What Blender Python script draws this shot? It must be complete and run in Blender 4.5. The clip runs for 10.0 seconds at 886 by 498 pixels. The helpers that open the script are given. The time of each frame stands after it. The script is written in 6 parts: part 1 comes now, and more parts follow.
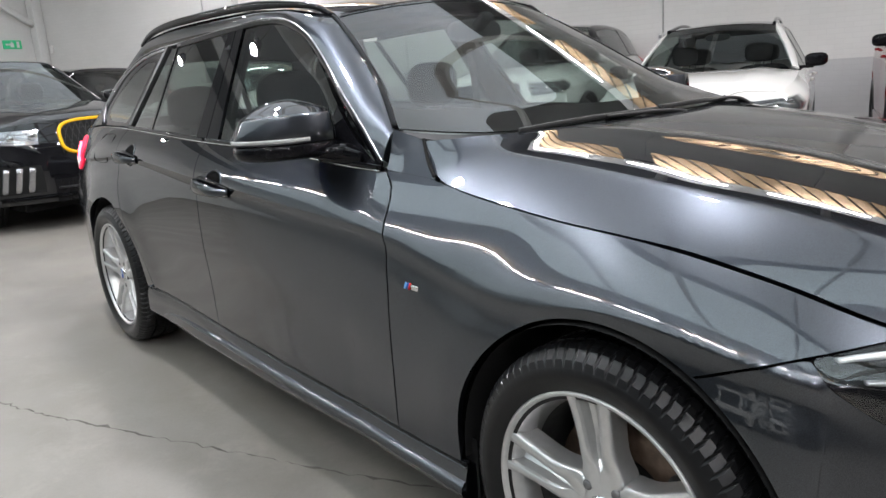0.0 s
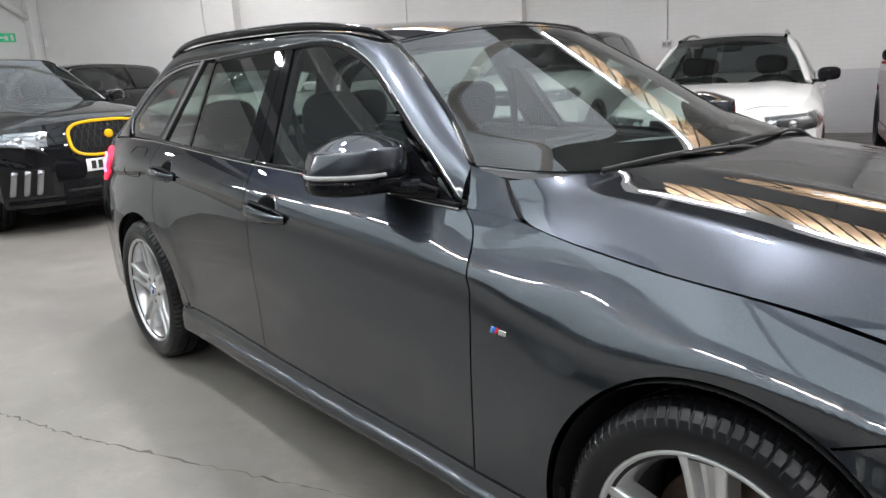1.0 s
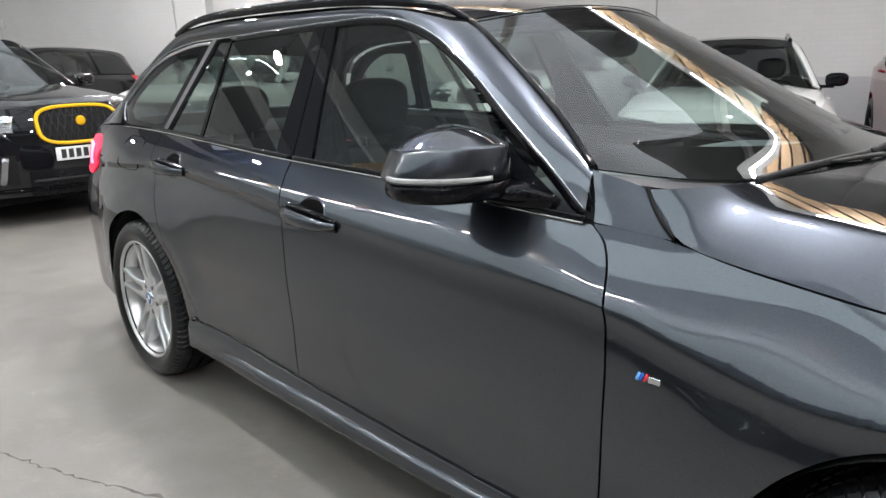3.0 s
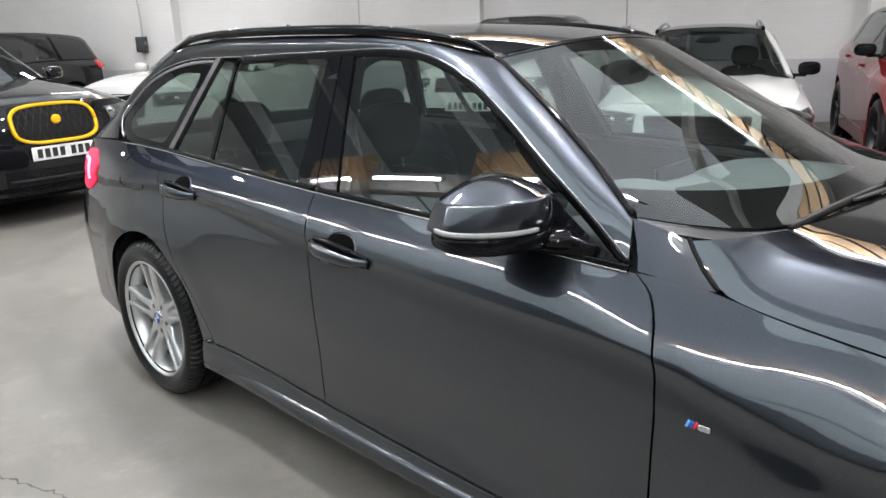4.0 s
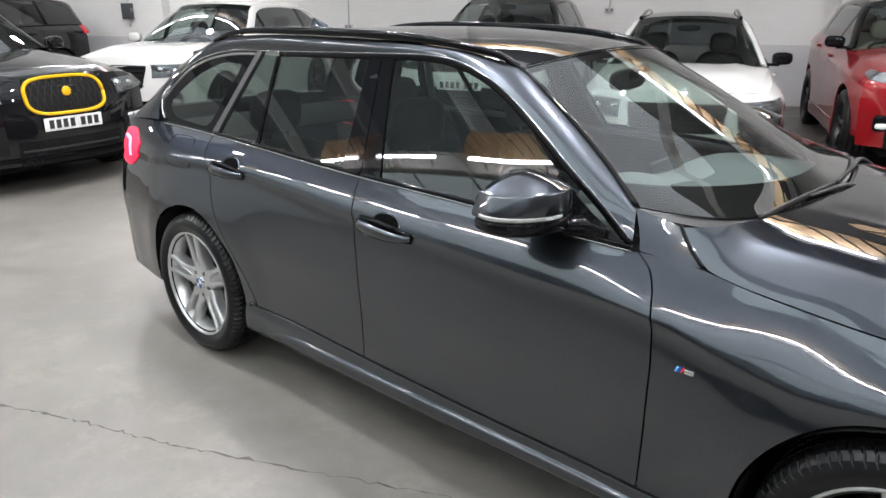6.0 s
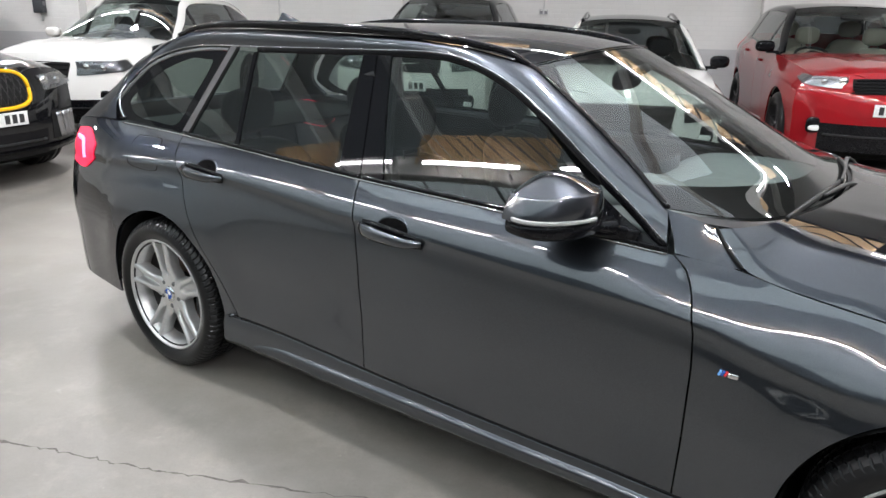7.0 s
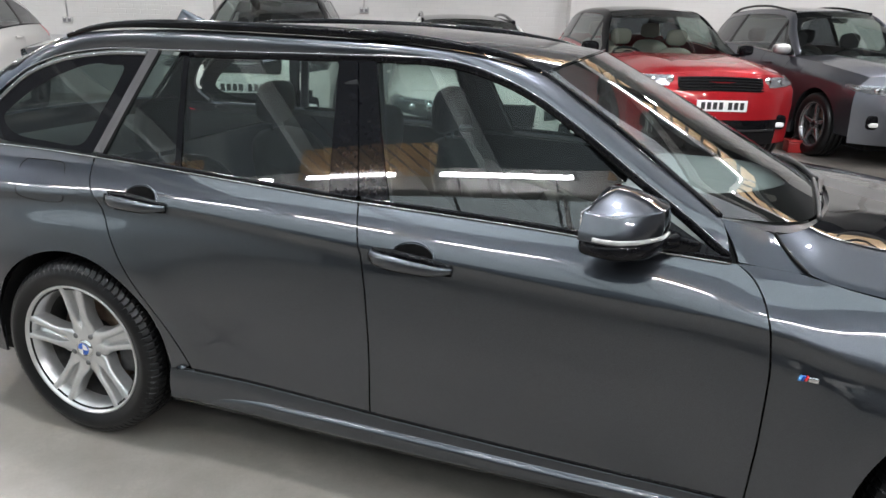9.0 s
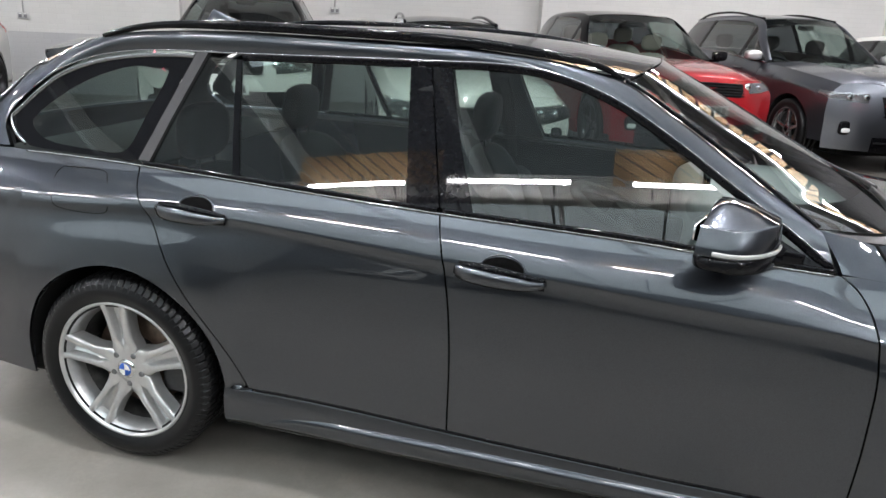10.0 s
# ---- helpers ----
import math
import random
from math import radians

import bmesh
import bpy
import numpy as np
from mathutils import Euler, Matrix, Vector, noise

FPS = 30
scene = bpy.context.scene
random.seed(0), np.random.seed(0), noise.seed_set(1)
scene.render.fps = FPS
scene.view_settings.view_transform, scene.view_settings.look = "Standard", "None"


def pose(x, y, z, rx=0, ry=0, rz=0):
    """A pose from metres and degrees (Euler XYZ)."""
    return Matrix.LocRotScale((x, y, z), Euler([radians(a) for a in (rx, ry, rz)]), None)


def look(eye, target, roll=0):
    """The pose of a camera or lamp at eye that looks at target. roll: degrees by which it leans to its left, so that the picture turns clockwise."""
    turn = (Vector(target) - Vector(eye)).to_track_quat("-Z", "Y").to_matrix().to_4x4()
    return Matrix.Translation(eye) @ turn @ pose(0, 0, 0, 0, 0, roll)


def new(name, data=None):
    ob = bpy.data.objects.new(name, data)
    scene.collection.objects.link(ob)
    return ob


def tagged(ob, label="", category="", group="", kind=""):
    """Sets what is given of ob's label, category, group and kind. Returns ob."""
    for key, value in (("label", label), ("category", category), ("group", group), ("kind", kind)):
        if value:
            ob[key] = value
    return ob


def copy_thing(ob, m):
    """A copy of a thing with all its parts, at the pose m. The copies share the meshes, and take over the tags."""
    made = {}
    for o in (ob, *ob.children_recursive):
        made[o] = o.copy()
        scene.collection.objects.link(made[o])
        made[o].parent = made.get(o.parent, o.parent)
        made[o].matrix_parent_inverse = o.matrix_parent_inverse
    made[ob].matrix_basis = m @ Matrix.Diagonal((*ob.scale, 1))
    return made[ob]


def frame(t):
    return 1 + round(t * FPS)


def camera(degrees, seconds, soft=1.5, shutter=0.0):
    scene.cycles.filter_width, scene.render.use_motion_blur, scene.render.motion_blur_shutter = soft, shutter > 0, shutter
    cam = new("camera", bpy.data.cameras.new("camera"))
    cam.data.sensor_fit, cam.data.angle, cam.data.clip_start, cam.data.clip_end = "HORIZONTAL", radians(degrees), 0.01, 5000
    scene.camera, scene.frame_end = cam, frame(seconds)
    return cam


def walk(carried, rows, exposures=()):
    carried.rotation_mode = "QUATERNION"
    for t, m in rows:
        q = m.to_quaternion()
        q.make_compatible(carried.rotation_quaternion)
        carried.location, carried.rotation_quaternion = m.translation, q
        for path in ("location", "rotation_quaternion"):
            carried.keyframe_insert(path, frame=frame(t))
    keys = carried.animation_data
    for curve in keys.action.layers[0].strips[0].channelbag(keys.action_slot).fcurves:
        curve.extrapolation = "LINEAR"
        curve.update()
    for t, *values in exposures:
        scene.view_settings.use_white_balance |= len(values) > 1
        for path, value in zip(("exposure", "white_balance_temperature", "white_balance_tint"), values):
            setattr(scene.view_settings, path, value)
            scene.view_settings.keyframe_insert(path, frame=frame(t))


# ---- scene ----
cam = camera(62.5, 10.0)
EXPOSURE = 0.08
PATH = [
    (0, (3.58, -1.821, 1.157), (2.08, -0.586, 0.684), -4.2),
    (0.5, (3.478, -1.892, 1.219), (1.993, -0.641, 0.742), -3.7),
    (1, (3.395, -1.953, 1.266), (1.918, -0.693, 0.783), -3.2),
    (1.5, (3.29, -1.977, 1.292), (1.847, -0.69, 0.779), -3.2),
    (2, (3.133, -1.947, 1.281), (1.711, -0.646, 0.745), -3.2),
    (2.5, (3.027, -1.928, 1.22), (1.602, -0.612, 0.733), -1.8),
    (3.8, (2.801, -2.065, 1.367), (1.463, -0.674, 0.842), -1.4),
    (4, (2.799, -2.081, 1.41), (1.475, -0.691, 0.849), -1.8),
    (4.5, (2.887, -2.148, 1.459), (1.588, -0.736, 0.893), -0.9),
    (5, (3.015, -2.223, 1.516), (1.729, -0.81, 0.925), -0.7),
    (5.5, (3.023, -2.32, 1.536), (1.743, -0.912, 0.921), -0.4),
    (5.7, (2.988, -2.382, 1.548), (1.717, -0.973, 0.916), -0.4),
    (6.8, (2.701, -2.565, 1.53), (1.554, -1.054, 0.898), 0.7),
    (7, (2.634, -2.564, 1.525), (1.544, -1.011, 0.891), 0.9),
    (7.5, (2.473, -2.526, 1.519), (1.514, -0.889, 0.887), 0.5),
    (8, (2.299, -2.559, 1.521), (1.473, -0.85, 0.89), 0.9),
    (8.5, (2.114, -2.642, 1.527), (1.428, -0.873, 0.896), 1.2),
    (9, (1.936, -2.681, 1.523), (1.339, -0.879, 0.895), 1.9),
    (9.5, (1.72, -2.676, 1.511), (1.165, -0.857, 0.892), 2.2),
    (10, (1.544, -2.717, 1.518), (1.078, -0.874, 0.898), 2.8),
]
walk(cam, [(t, look(eye, target, roll)) for t, eye, target, roll in PATH], [(0.0, EXPOSURE - 0.05), (6.5, EXPOSURE + 0.02), (10.0, EXPOSURE + 0.14)])


# ---- world and exposure ----
world = bpy.data.worlds.new("world")
scene.world = world
world.use_nodes = True
world.node_tree.nodes["Background"].inputs[0].default_value = (0.55, 0.6, 0.65, 1)
world.node_tree.nodes["Background"].inputs[1].default_value = 0.025


# ---- materials ----
def nodes_of(name):
    m = bpy.data.materials.new(name)
    m.use_nodes = True
    t = m.node_tree
    return m, t, t.nodes["Principled BSDF"]


def noise_fac(t, scale, detail=4.0, rough=0.6, coord="Object"):
    tc = t.nodes.new("ShaderNodeTexCoord")
    n = t.nodes.new("ShaderNodeTexNoise")
    n.inputs["Scale"].default_value, n.inputs["Detail"].default_value, n.inputs["Roughness"].default_value = scale, detail, rough
    t.links.new(tc.outputs[coord], n.inputs["Vector"])
    return n.outputs["Fac"]


def ramp(t, fac, stops):
    r = t.nodes.new("ShaderNodeValToRGB")
    els = r.color_ramp.elements
    while len(els) < len(stops):
        els.new(0.5)
    for e, (p, col) in zip(els, stops):
        e.position, e.color = p, (*col, 1)
    t.links.new(fac, r.inputs["Fac"])
    return r.outputs["Color"]


def mixcol(t, fac, a, b, mode="MIX"):
    m = t.nodes.new("ShaderNodeMix")
    m.data_type, m.blend_type = "RGBA", mode
    for key, val in ((0, fac), (6, a), (7, b)):
        if hasattr(val, "is_output"):
            t.links.new(val, m.inputs[key])
        elif key == 0:
            m.inputs[0].default_value = val
        else:
            m.inputs[key].default_value = (*val, 1)
    return m.outputs[2]


def bump(t, p, fac, strength, dist=0.002):
    b = t.nodes.new("ShaderNodeBump")
    b.inputs["Strength"].default_value, b.inputs["Distance"].default_value = strength, dist
    t.links.new(fac, b.inputs["Height"])
    t.links.new(b.outputs["Normal"], p.inputs["Normal"])


def plain(name, col, rough=0.5, metal=0.0, coat=0.0, grain=60.0, vary=0.12, bumps=0.0):
    """A surface with slight tonal variation at two scales."""
    m, t, p = nodes_of(name)
    lo, hi = tuple(x * (1 - vary) for x in col), tuple(min(1, x * (1 + vary)) for x in col)
    a = ramp(t, noise_fac(t, grain), [(0.3, lo), (0.7, hi)])
    b = ramp(t, noise_fac(t, grain * 0.06), [(0.3, (0.9, 0.9, 0.9)), (0.7, (1, 1, 1))])
    t.links.new(mixcol(t, 1.0, a, b, "MULTIPLY"), p.inputs["Base Color"])
    p.inputs["Roughness"].default_value, p.inputs["Metallic"].default_value, p.inputs["Coat Weight"].default_value = rough, metal, coat
    p.inputs["Coat Roughness"].default_value = 0.03
    if bumps:
        bump(t, p, noise_fac(t, grain * 3), bumps)
    return m


def paint(name, col, metal=0.0, rough=0.4, flake=0.0, gloss=1.55):
    """Car paint: a base layer, metal flakes and a clear coat with faint orange peel."""
    m, t, p = nodes_of(name)
    if flake:
        f = noise_fac(t, 900, 2, 0.5)
        c = ramp(t, f, [(0.35, tuple(x * (1 - flake) for x in col)), (0.65, tuple(x * (1 + flake) for x in col))])
        t.links.new(c, p.inputs["Base Color"])
    else:
        c = ramp(t, noise_fac(t, 1.3), [(0.3, tuple(x * 0.97 for x in col)), (0.7, col)])
        t.links.new(c, p.inputs["Base Color"])
    p.inputs["Metallic"].default_value, p.inputs["Roughness"].default_value = metal, rough
    p.inputs["Specular IOR Level"].default_value = 0.1
    p.inputs["Specular Tint"].default_value = (0.15, 0.15, 0.16, 1)
    p.inputs["Coat Weight"].default_value, p.inputs["Coat Roughness"].default_value, p.inputs["Coat IOR"].default_value = 1.0, 0.012, gloss
    b = t.nodes.new("ShaderNodeBump")
    b.inputs["Strength"].default_value, b.inputs["Distance"].default_value = 0.008, 0.001
    t.links.new(noise_fac(t, 45, 2), b.inputs["Height"])
    t.links.new(b.outputs["Normal"], p.inputs["Coat Normal"])
    return m


def pane(name, tint, base=0.07):
    """Thin glass: clear through, mirror-like at a slant."""
    m = bpy.data.materials.new(name)
    m.use_nodes = True
    t = m.node_tree
    t.nodes.remove(t.nodes["Principled BSDF"])
    clear, shine, mix, out = (t.nodes.new("ShaderNodeBsdfTransparent"), t.nodes.new("ShaderNodeBsdfGlossy"), t.nodes.new("ShaderNodeMixShader"), t.nodes["Material Output"])
    clear.inputs[0].default_value = (*tint, 1)
    shine.inputs["Roughness"].default_value = 0.01
    lw = t.nodes.new("ShaderNodeLayerWeight")
    lw.inputs[0].default_value = 0.5
    po = t.nodes.new("ShaderNodeMath")
    po.operation, po.inputs[1].default_value = "POWER", 4.0
    ma = t.nodes.new("ShaderNodeMapRange")
    ma.inputs["To Min"].default_value, ma.inputs["To Max"].default_value = base, 1.0
    t.links.new(lw.outputs["Facing"], po.inputs[0])
    t.links.new(po.outputs[0], ma.inputs["Value"])
    t.links.new(ma.outputs[0], mix.inputs[0])
    t.links.new(clear.outputs[0], mix.inputs[1])
    t.links.new(shine.outputs[0], mix.inputs[2])
    t.links.new(mix.outputs[0], out.inputs[0])
    return m


def glow(name, col, strength):
    m, t, p = nodes_of(name)
    p.inputs["Base Color"].default_value = (*col, 1)
    p.inputs["Emission Color"].default_value = (*col, 1)
    p.inputs["Emission Strength"].default_value = strength
    return m


GREY = paint("grey_metallic_paint", (0.047, 0.0525, 0.062), 1.0, 0.33, 0.25, 1.70)
BLACK_PAINT = paint("black_paint", (0.005, 0.005, 0.006), 0.0, 0.3, 0.0, 1.5)
WHITE_PAINT = paint("white_paint", (0.64, 0.63, 0.60), 0.0, 0.35)
RED_PAINT = paint("red_paint", (0.27, 0.010, 0.014), 0.2, 0.35)
SLATE_PAINT = paint("slate_paint", (0.15, 0.16, 0.18), 0.95, 0.36, 0.2)
GLOSS = plain("gloss_black_trim", (0.005, 0.005, 0.006), 0.03, 0, 0.0)
TRIM = plain("satin_black_trim", (0.014, 0.014, 0.015), 0.42, bumps=0.05)
RECESS = plain("deep_black_shade_and_band", (0.003, 0.003, 0.003), 1.0)
RECESS.node_tree.nodes["Principled BSDF"].inputs["Specular IOR Level"].default_value = 0.05
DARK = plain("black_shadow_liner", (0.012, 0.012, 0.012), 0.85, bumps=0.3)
RUBBER = plain("tyre_rubber", (0.005, 0.005, 0.0055), 0.34, grain=25, vary=0.35, bumps=0.1)
ALLOY = plain("silver_alloy", (0.60, 0.60, 0.595), 0.32, 0.8, 0.3, vary=0.05)
LAMP_GREY = plain("silver_lamp_housing", (0.34, 0.34, 0.35), 0.25, 0.8, 0.5, vary=0.3)
ALLOY_DARK = plain("dark_alloy", (0.02, 0.02, 0.022), 0.3, 0.5, 0.5)
IRON = plain("rusty_brake_disc", (0.16, 0.11, 0.08), 0.5, 0.7, grain=30, vary=0.4)
CHROME = plain("chrome", (0.72, 0.72, 0.72), 0.08, 1.0, vary=0.02)
STEEL = plain("brushed_trim", (0.35, 0.35, 0.36), 0.25, 0.9, vary=0.03)
CLOTH = plain("black_leather", (0.008, 0.008, 0.009), 0.75, grain=60, vary=0.2, bumps=0.05)
CABIN = plain("dark_cabin_plastic", (0.010, 0.011, 0.012), 0.75, grain=60, vary=0.15, bumps=0.04)
LINING = plain("pale_headlining", (0.30, 0.30, 0.29), 0.9, grain=200, bumps=0.1)
BEIGE = plain("beige_leather", (0.26, 0.23, 0.19), 0.5, grain=120, bumps=0.2)
GLASS = pane("side_glass", (0.50, 0.58, 0.55), 0.10)
SCREEN = pane("windscreen_glass", (0.76, 0.84, 0.82), 0.15)
LENS = pane("clear_lens", (0.85, 0.87, 0.88), 0.1)
TINT = pane("privacy_glass", (0.12, 0.13, 0.14), 0.08)
RED_LENS = plain("red_lamp_lens", (0.6, 0.006, 0.02), 0.1, 0, 1.0, vary=0.05)
RED_LAMP = glow("lit_red_lamp", (1.0, 0.09, 0.16), 7.0)
RED_GLOW = glow("lit_red_lens", (0.85, 0.012, 0.06), 0.75)
PLATE_W = plain("white_plate", (0.72, 0.72, 0.70), 0.4)
PLATE_BAR = plain("plate_black", (0.015, 0.015, 0.015), 0.5)
YELLOW = paint("yellow_paint", (0.75, 0.42, 0.01))
BLUE = plain("badge_blue", (0.02, 0.09, 0.42), 0.2, 0, 0.6)
LIGHT_BLUE = plain("badge_light_blue", (0.12, 0.35, 0.75), 0.2, 0, 0.6)
BADGE_RED = plain("badge_red", (0.55, 0.02, 0.03), 0.2, 0, 0.6)
for m, level in ((RUBBER, 0.30), (GLOSS, 0.18), (TRIM, 0.3), (CABIN, 0.2), (CLOTH, 0.2), (DARK, 0.1)):
    m.node_tree.nodes["Principled BSDF"].inputs["Specular IOR Level"].default_value = level


# ---- mesh tools ----
class Spl:
    """A smooth curve through (x, value...) rows that does not overshoot."""

    def __init__(self, *rows):
        a = np.array(sorted(rows), float)
        self.x, self.y = a[:, 0], a[:, 1:]
        h = np.diff(self.x)[:, None]
        d = np.diff(self.y, axis=0) / h
        m = np.zeros_like(self.y)
        m[0], m[-1] = d[0], d[-1]
        if len(a) > 2:
            same = d[:-1] * d[1:] > 0
            m[1:-1] = np.where(same, 2 * d[:-1] * d[1:] / np.where(same, d[:-1] + d[1:], 1), 0)
        self.m = m

    def vec(self, x):
        x = np.clip(np.asarray(x, float), self.x[0], self.x[-1])
        i = np.clip(np.searchsorted(self.x, x) - 1, 0, len(self.x) - 2)
        h = self.x[i + 1] - self.x[i]
        t = ((x - self.x[i]) / h)[..., None]
        h = h[..., None]
        return ((2 * t**3 - 3 * t**2 + 1) * self.y[i] + (t**3 - 2 * t**2 + t) * h * self.m[i] + (3 * t**2 - 2 * t**3) * self.y[i + 1] + (t**3 - t**2) * h * self.m[i + 1])

    def __call__(self, x):
        return self.vec(x)[..., 0]


def Smooth(*rows):
    """A spline with even curvature through its rows."""
    c = Spl(*rows)
    x, y, n = c.x, c.y, len(c.x)
    h = np.diff(x)
    a, r = np.zeros((n, n)), np.zeros_like(y)
    a[0, :2], a[-1, -2:] = (2, 1), (1, 2)
    r[0], r[-1] = 3 * (y[1] - y[0]) / h[0], 3 * (y[-1] - y[-2]) / h[-1]
    for i in range(1, n - 1):
        a[i, i - 1], a[i, i], a[i, i + 1] = h[i], 2 * (h[i - 1] + h[i]), h[i - 1]
        r[i] = 3 * (h[i] * (y[i] - y[i - 1]) / h[i - 1] + h[i - 1] * (y[i + 1] - y[i]) / h[i])
    c.m = np.linalg.solve(a, r)
    return c


def path3(points, n):
    """n points along a smooth line through the given 3D points (centripetal Catmull-Rom)."""
    p = np.array(points, float)
    s = np.concatenate([[0], np.cumsum(np.sqrt(np.linalg.norm(np.diff(p, axis=0), axis=1)))])
    full = np.linspace(0, s[-1], n)
    m = np.gradient(p, s, axis=0)
    i = np.clip(np.searchsorted(s, full) - 1, 0, len(p) - 2)
    h = (s[i + 1] - s[i])[:, None]
    t = ((full - s[i])[:, None]) / h
    return (2 * t**3 - 3 * t**2 + 1) * p[i] + (t**3 - 2 * t**2 + t) * h * m[i] + (3 * t**2 - 2 * t**3) * p[i + 1] + (t**3 - t**2) * h * m[i + 1]


def mesh_of(verts, faces, smooth=True):
    me = bpy.data.meshes.new("mesh")
    me.from_pydata([tuple(map(float, v)) for v in verts], [], [tuple(map(int, f)) for f in faces])
    if smooth:
        me.polygons.foreach_set("use_smooth", [True] * len(me.polygons))
    me.update()
    return me


def part(name, data, material, parent=None, label=""):
    """Links a mesh or bmesh as one object under its thing."""
    if isinstance(data, bmesh.types.BMesh):
        me = bpy.data.meshes.new(name)
        data.to_mesh(me)
        data.free()
    else:
        me = data
    me.materials.clear()
    me.materials.append(material)
    ob = new(name, me)
    ob.parent = parent
    if label:
        ob["label"] = label
    return ob


def thing(name, m, label, category, group="", kind=""):
    ob = new(name)
    ob.matrix_basis = m
    return tagged(ob, label, category, group, kind)


def sheet(p, inside=(0, 0, 0.7), rim=0.014, away=0.0):
    """A smooth panel from a grid of points, with its edge turned inwards by rim. away moves it along its normal."""
    p = np.asarray(p, float)
    n, m = p.shape[:2]
    du, dv = np.gradient(p, axis=0), np.gradient(p, axis=1)
    nor = np.cross(du, dv)
    ln = np.linalg.norm(nor, axis=2, keepdims=True)
    nor = nor / np.where(ln < 1e-12, 1, ln)
    mid = p.reshape(-1, 3).mean(0)
    flip = np.sum((mid - np.array(inside)) * nor.reshape(-1, 3).mean(0)) < 0
    if flip:
        nor = -nor
    p = p + nor * away
    idx = np.arange(n * m).reshape(n, m)
    quads = np.stack([idx[:-1, :-1], idx[1:, :-1], idx[1:, 1:], idx[:-1, 1:]], -1).reshape(-1, 4)
    if flip:
        quads = quads[:, ::-1]
    verts, faces = [*p.reshape(-1, 3)], [*quads]
    if rim:
        loop = [*idx[:, 0], *idx[-1, 1:], *idx[-2::-1, -1], *idx[0, -2:0:-1]]
        if flip:
            loop = loop[::-1]
        k, base = len(loop), len(verts)
        fn = nor.reshape(-1, 3)
        verts += [verts[i] for i in loop] + [verts[i] - fn[i] * rim for i in loop]
        faces += [(base + j, base + k + j, base + k + (j + 1) % k, base + (j + 1) % k) for j in range(k)]
    return mesh_of(verts, faces)


def bar(points, width, height, up=(0, 0, 1), n=None, round_=0.35):
    """A rounded strip of given width and height swept along points. width or height may be lists, from start to end."""
    p = path3(points, n or 6 * len(points)) if n != 0 else np.array(points, float)
    k = len(p)
    w = np.interp(np.linspace(0, 1, k), np.linspace(0, 1, len(np.atleast_1d(width))), np.atleast_1d(width)) / 2
    h = np.interp(np.linspace(0, 1, k), np.linspace(0, 1, len(np.atleast_1d(height))), np.atleast_1d(height)) / 2
    t = np.gradient(p, axis=0)
    t /= np.linalg.norm(t, axis=1, keepdims=True)
    u = np.array(up, float) - t * (t @ np.array(up, float))[:, None]
    u /= np.linalg.norm(u, axis=1, keepdims=True)
    s = np.cross(t, u)
    r = 1 - round_
    ring = [(1, -r), (1, r), (r, 1), (-r, 1), (-1, r), (-1, -r), (-r, -1), (r, -1)]
    verts = [p[i] + s[i] * w[i] * a + u[i] * h[i] * b for i in range(k) for a, b in ring]
    faces = [(8 * i + j, 8 * i + (j + 1) % 8, 8 * i + 8 + (j + 1) % 8, 8 * i + 8 + j) for i in range(k - 1) for j in range(8)]
    faces += [tuple(range(7, -1, -1)), tuple(range(8 * k - 8, 8 * k))]
    return mesh_of(verts, faces)


def block(x0, x1, y0, y1, z0, z1, bevel=0.004, seg=2):
    bm = bmesh.new()
    bmesh.ops.create_cube(bm, size=1)
    for v in bm.verts:
        v.co = Vector(((x0 + x1) / 2 + v.co.x * (x1 - x0), (y0 + y1) / 2 + v.co.y * (y1 - y0), (z0 + z1) / 2 + v.co.z * (z1 - z0)))
    if bevel:
        bmesh.ops.bevel(bm, geom=bm.edges[:], offset=bevel, segments=seg, affect="EDGES", profile=0.6)
        for f in bm.faces:
            f.smooth = True
    return bm


def pillow(cx, cy, cz, sx, sy, sz, power=2.6, nu=20, nv=12, bend=None):
    """A superellipsoid cushion, bent by a function of its points."""
    verts, faces = [], []
    sgn = lambda v: math.copysign(abs(v) ** (2 / power), v)
    for j in range(nv + 1):
        b = -math.pi / 2 + math.pi * j / nv
        for i in range(nu):
            a = 2 * math.pi * i / nu
            v = Vector((cx + sx * sgn(math.cos(b)) * sgn(math.cos(a)), cy + sy * sgn(math.cos(b)) * sgn(math.sin(a)), cz + sz * sgn(math.sin(b))))
            verts.append(bend(v) if bend else v)
    for j in range(nv):
        for i in range(nu):
            faces.append((j * nu + i, j * nu + (i + 1) % nu, j * nu + nu + (i + 1) % nu, j * nu + nu + i))
    return mesh_of(verts, faces)


def lathe(profile, seg=64, dent=None):
    """Turns (radius, y) rows round the y axis."""
    k = len(profile)
    verts = []
    for i in range(seg):
        a = 2 * math.pi * i / seg
        for j, (r, y) in enumerate(profile):
            rr = dent(r, y, i, j) if dent else r
            verts.append((rr * math.cos(a), y, rr * math.sin(a)))
    faces = [(i * k + j, i * k + j + 1, ((i + 1) % seg) * k + j + 1, ((i + 1) % seg) * k + j) for i in range(seg) for j in range(k - 1)]
    return mesh_of(verts, faces)


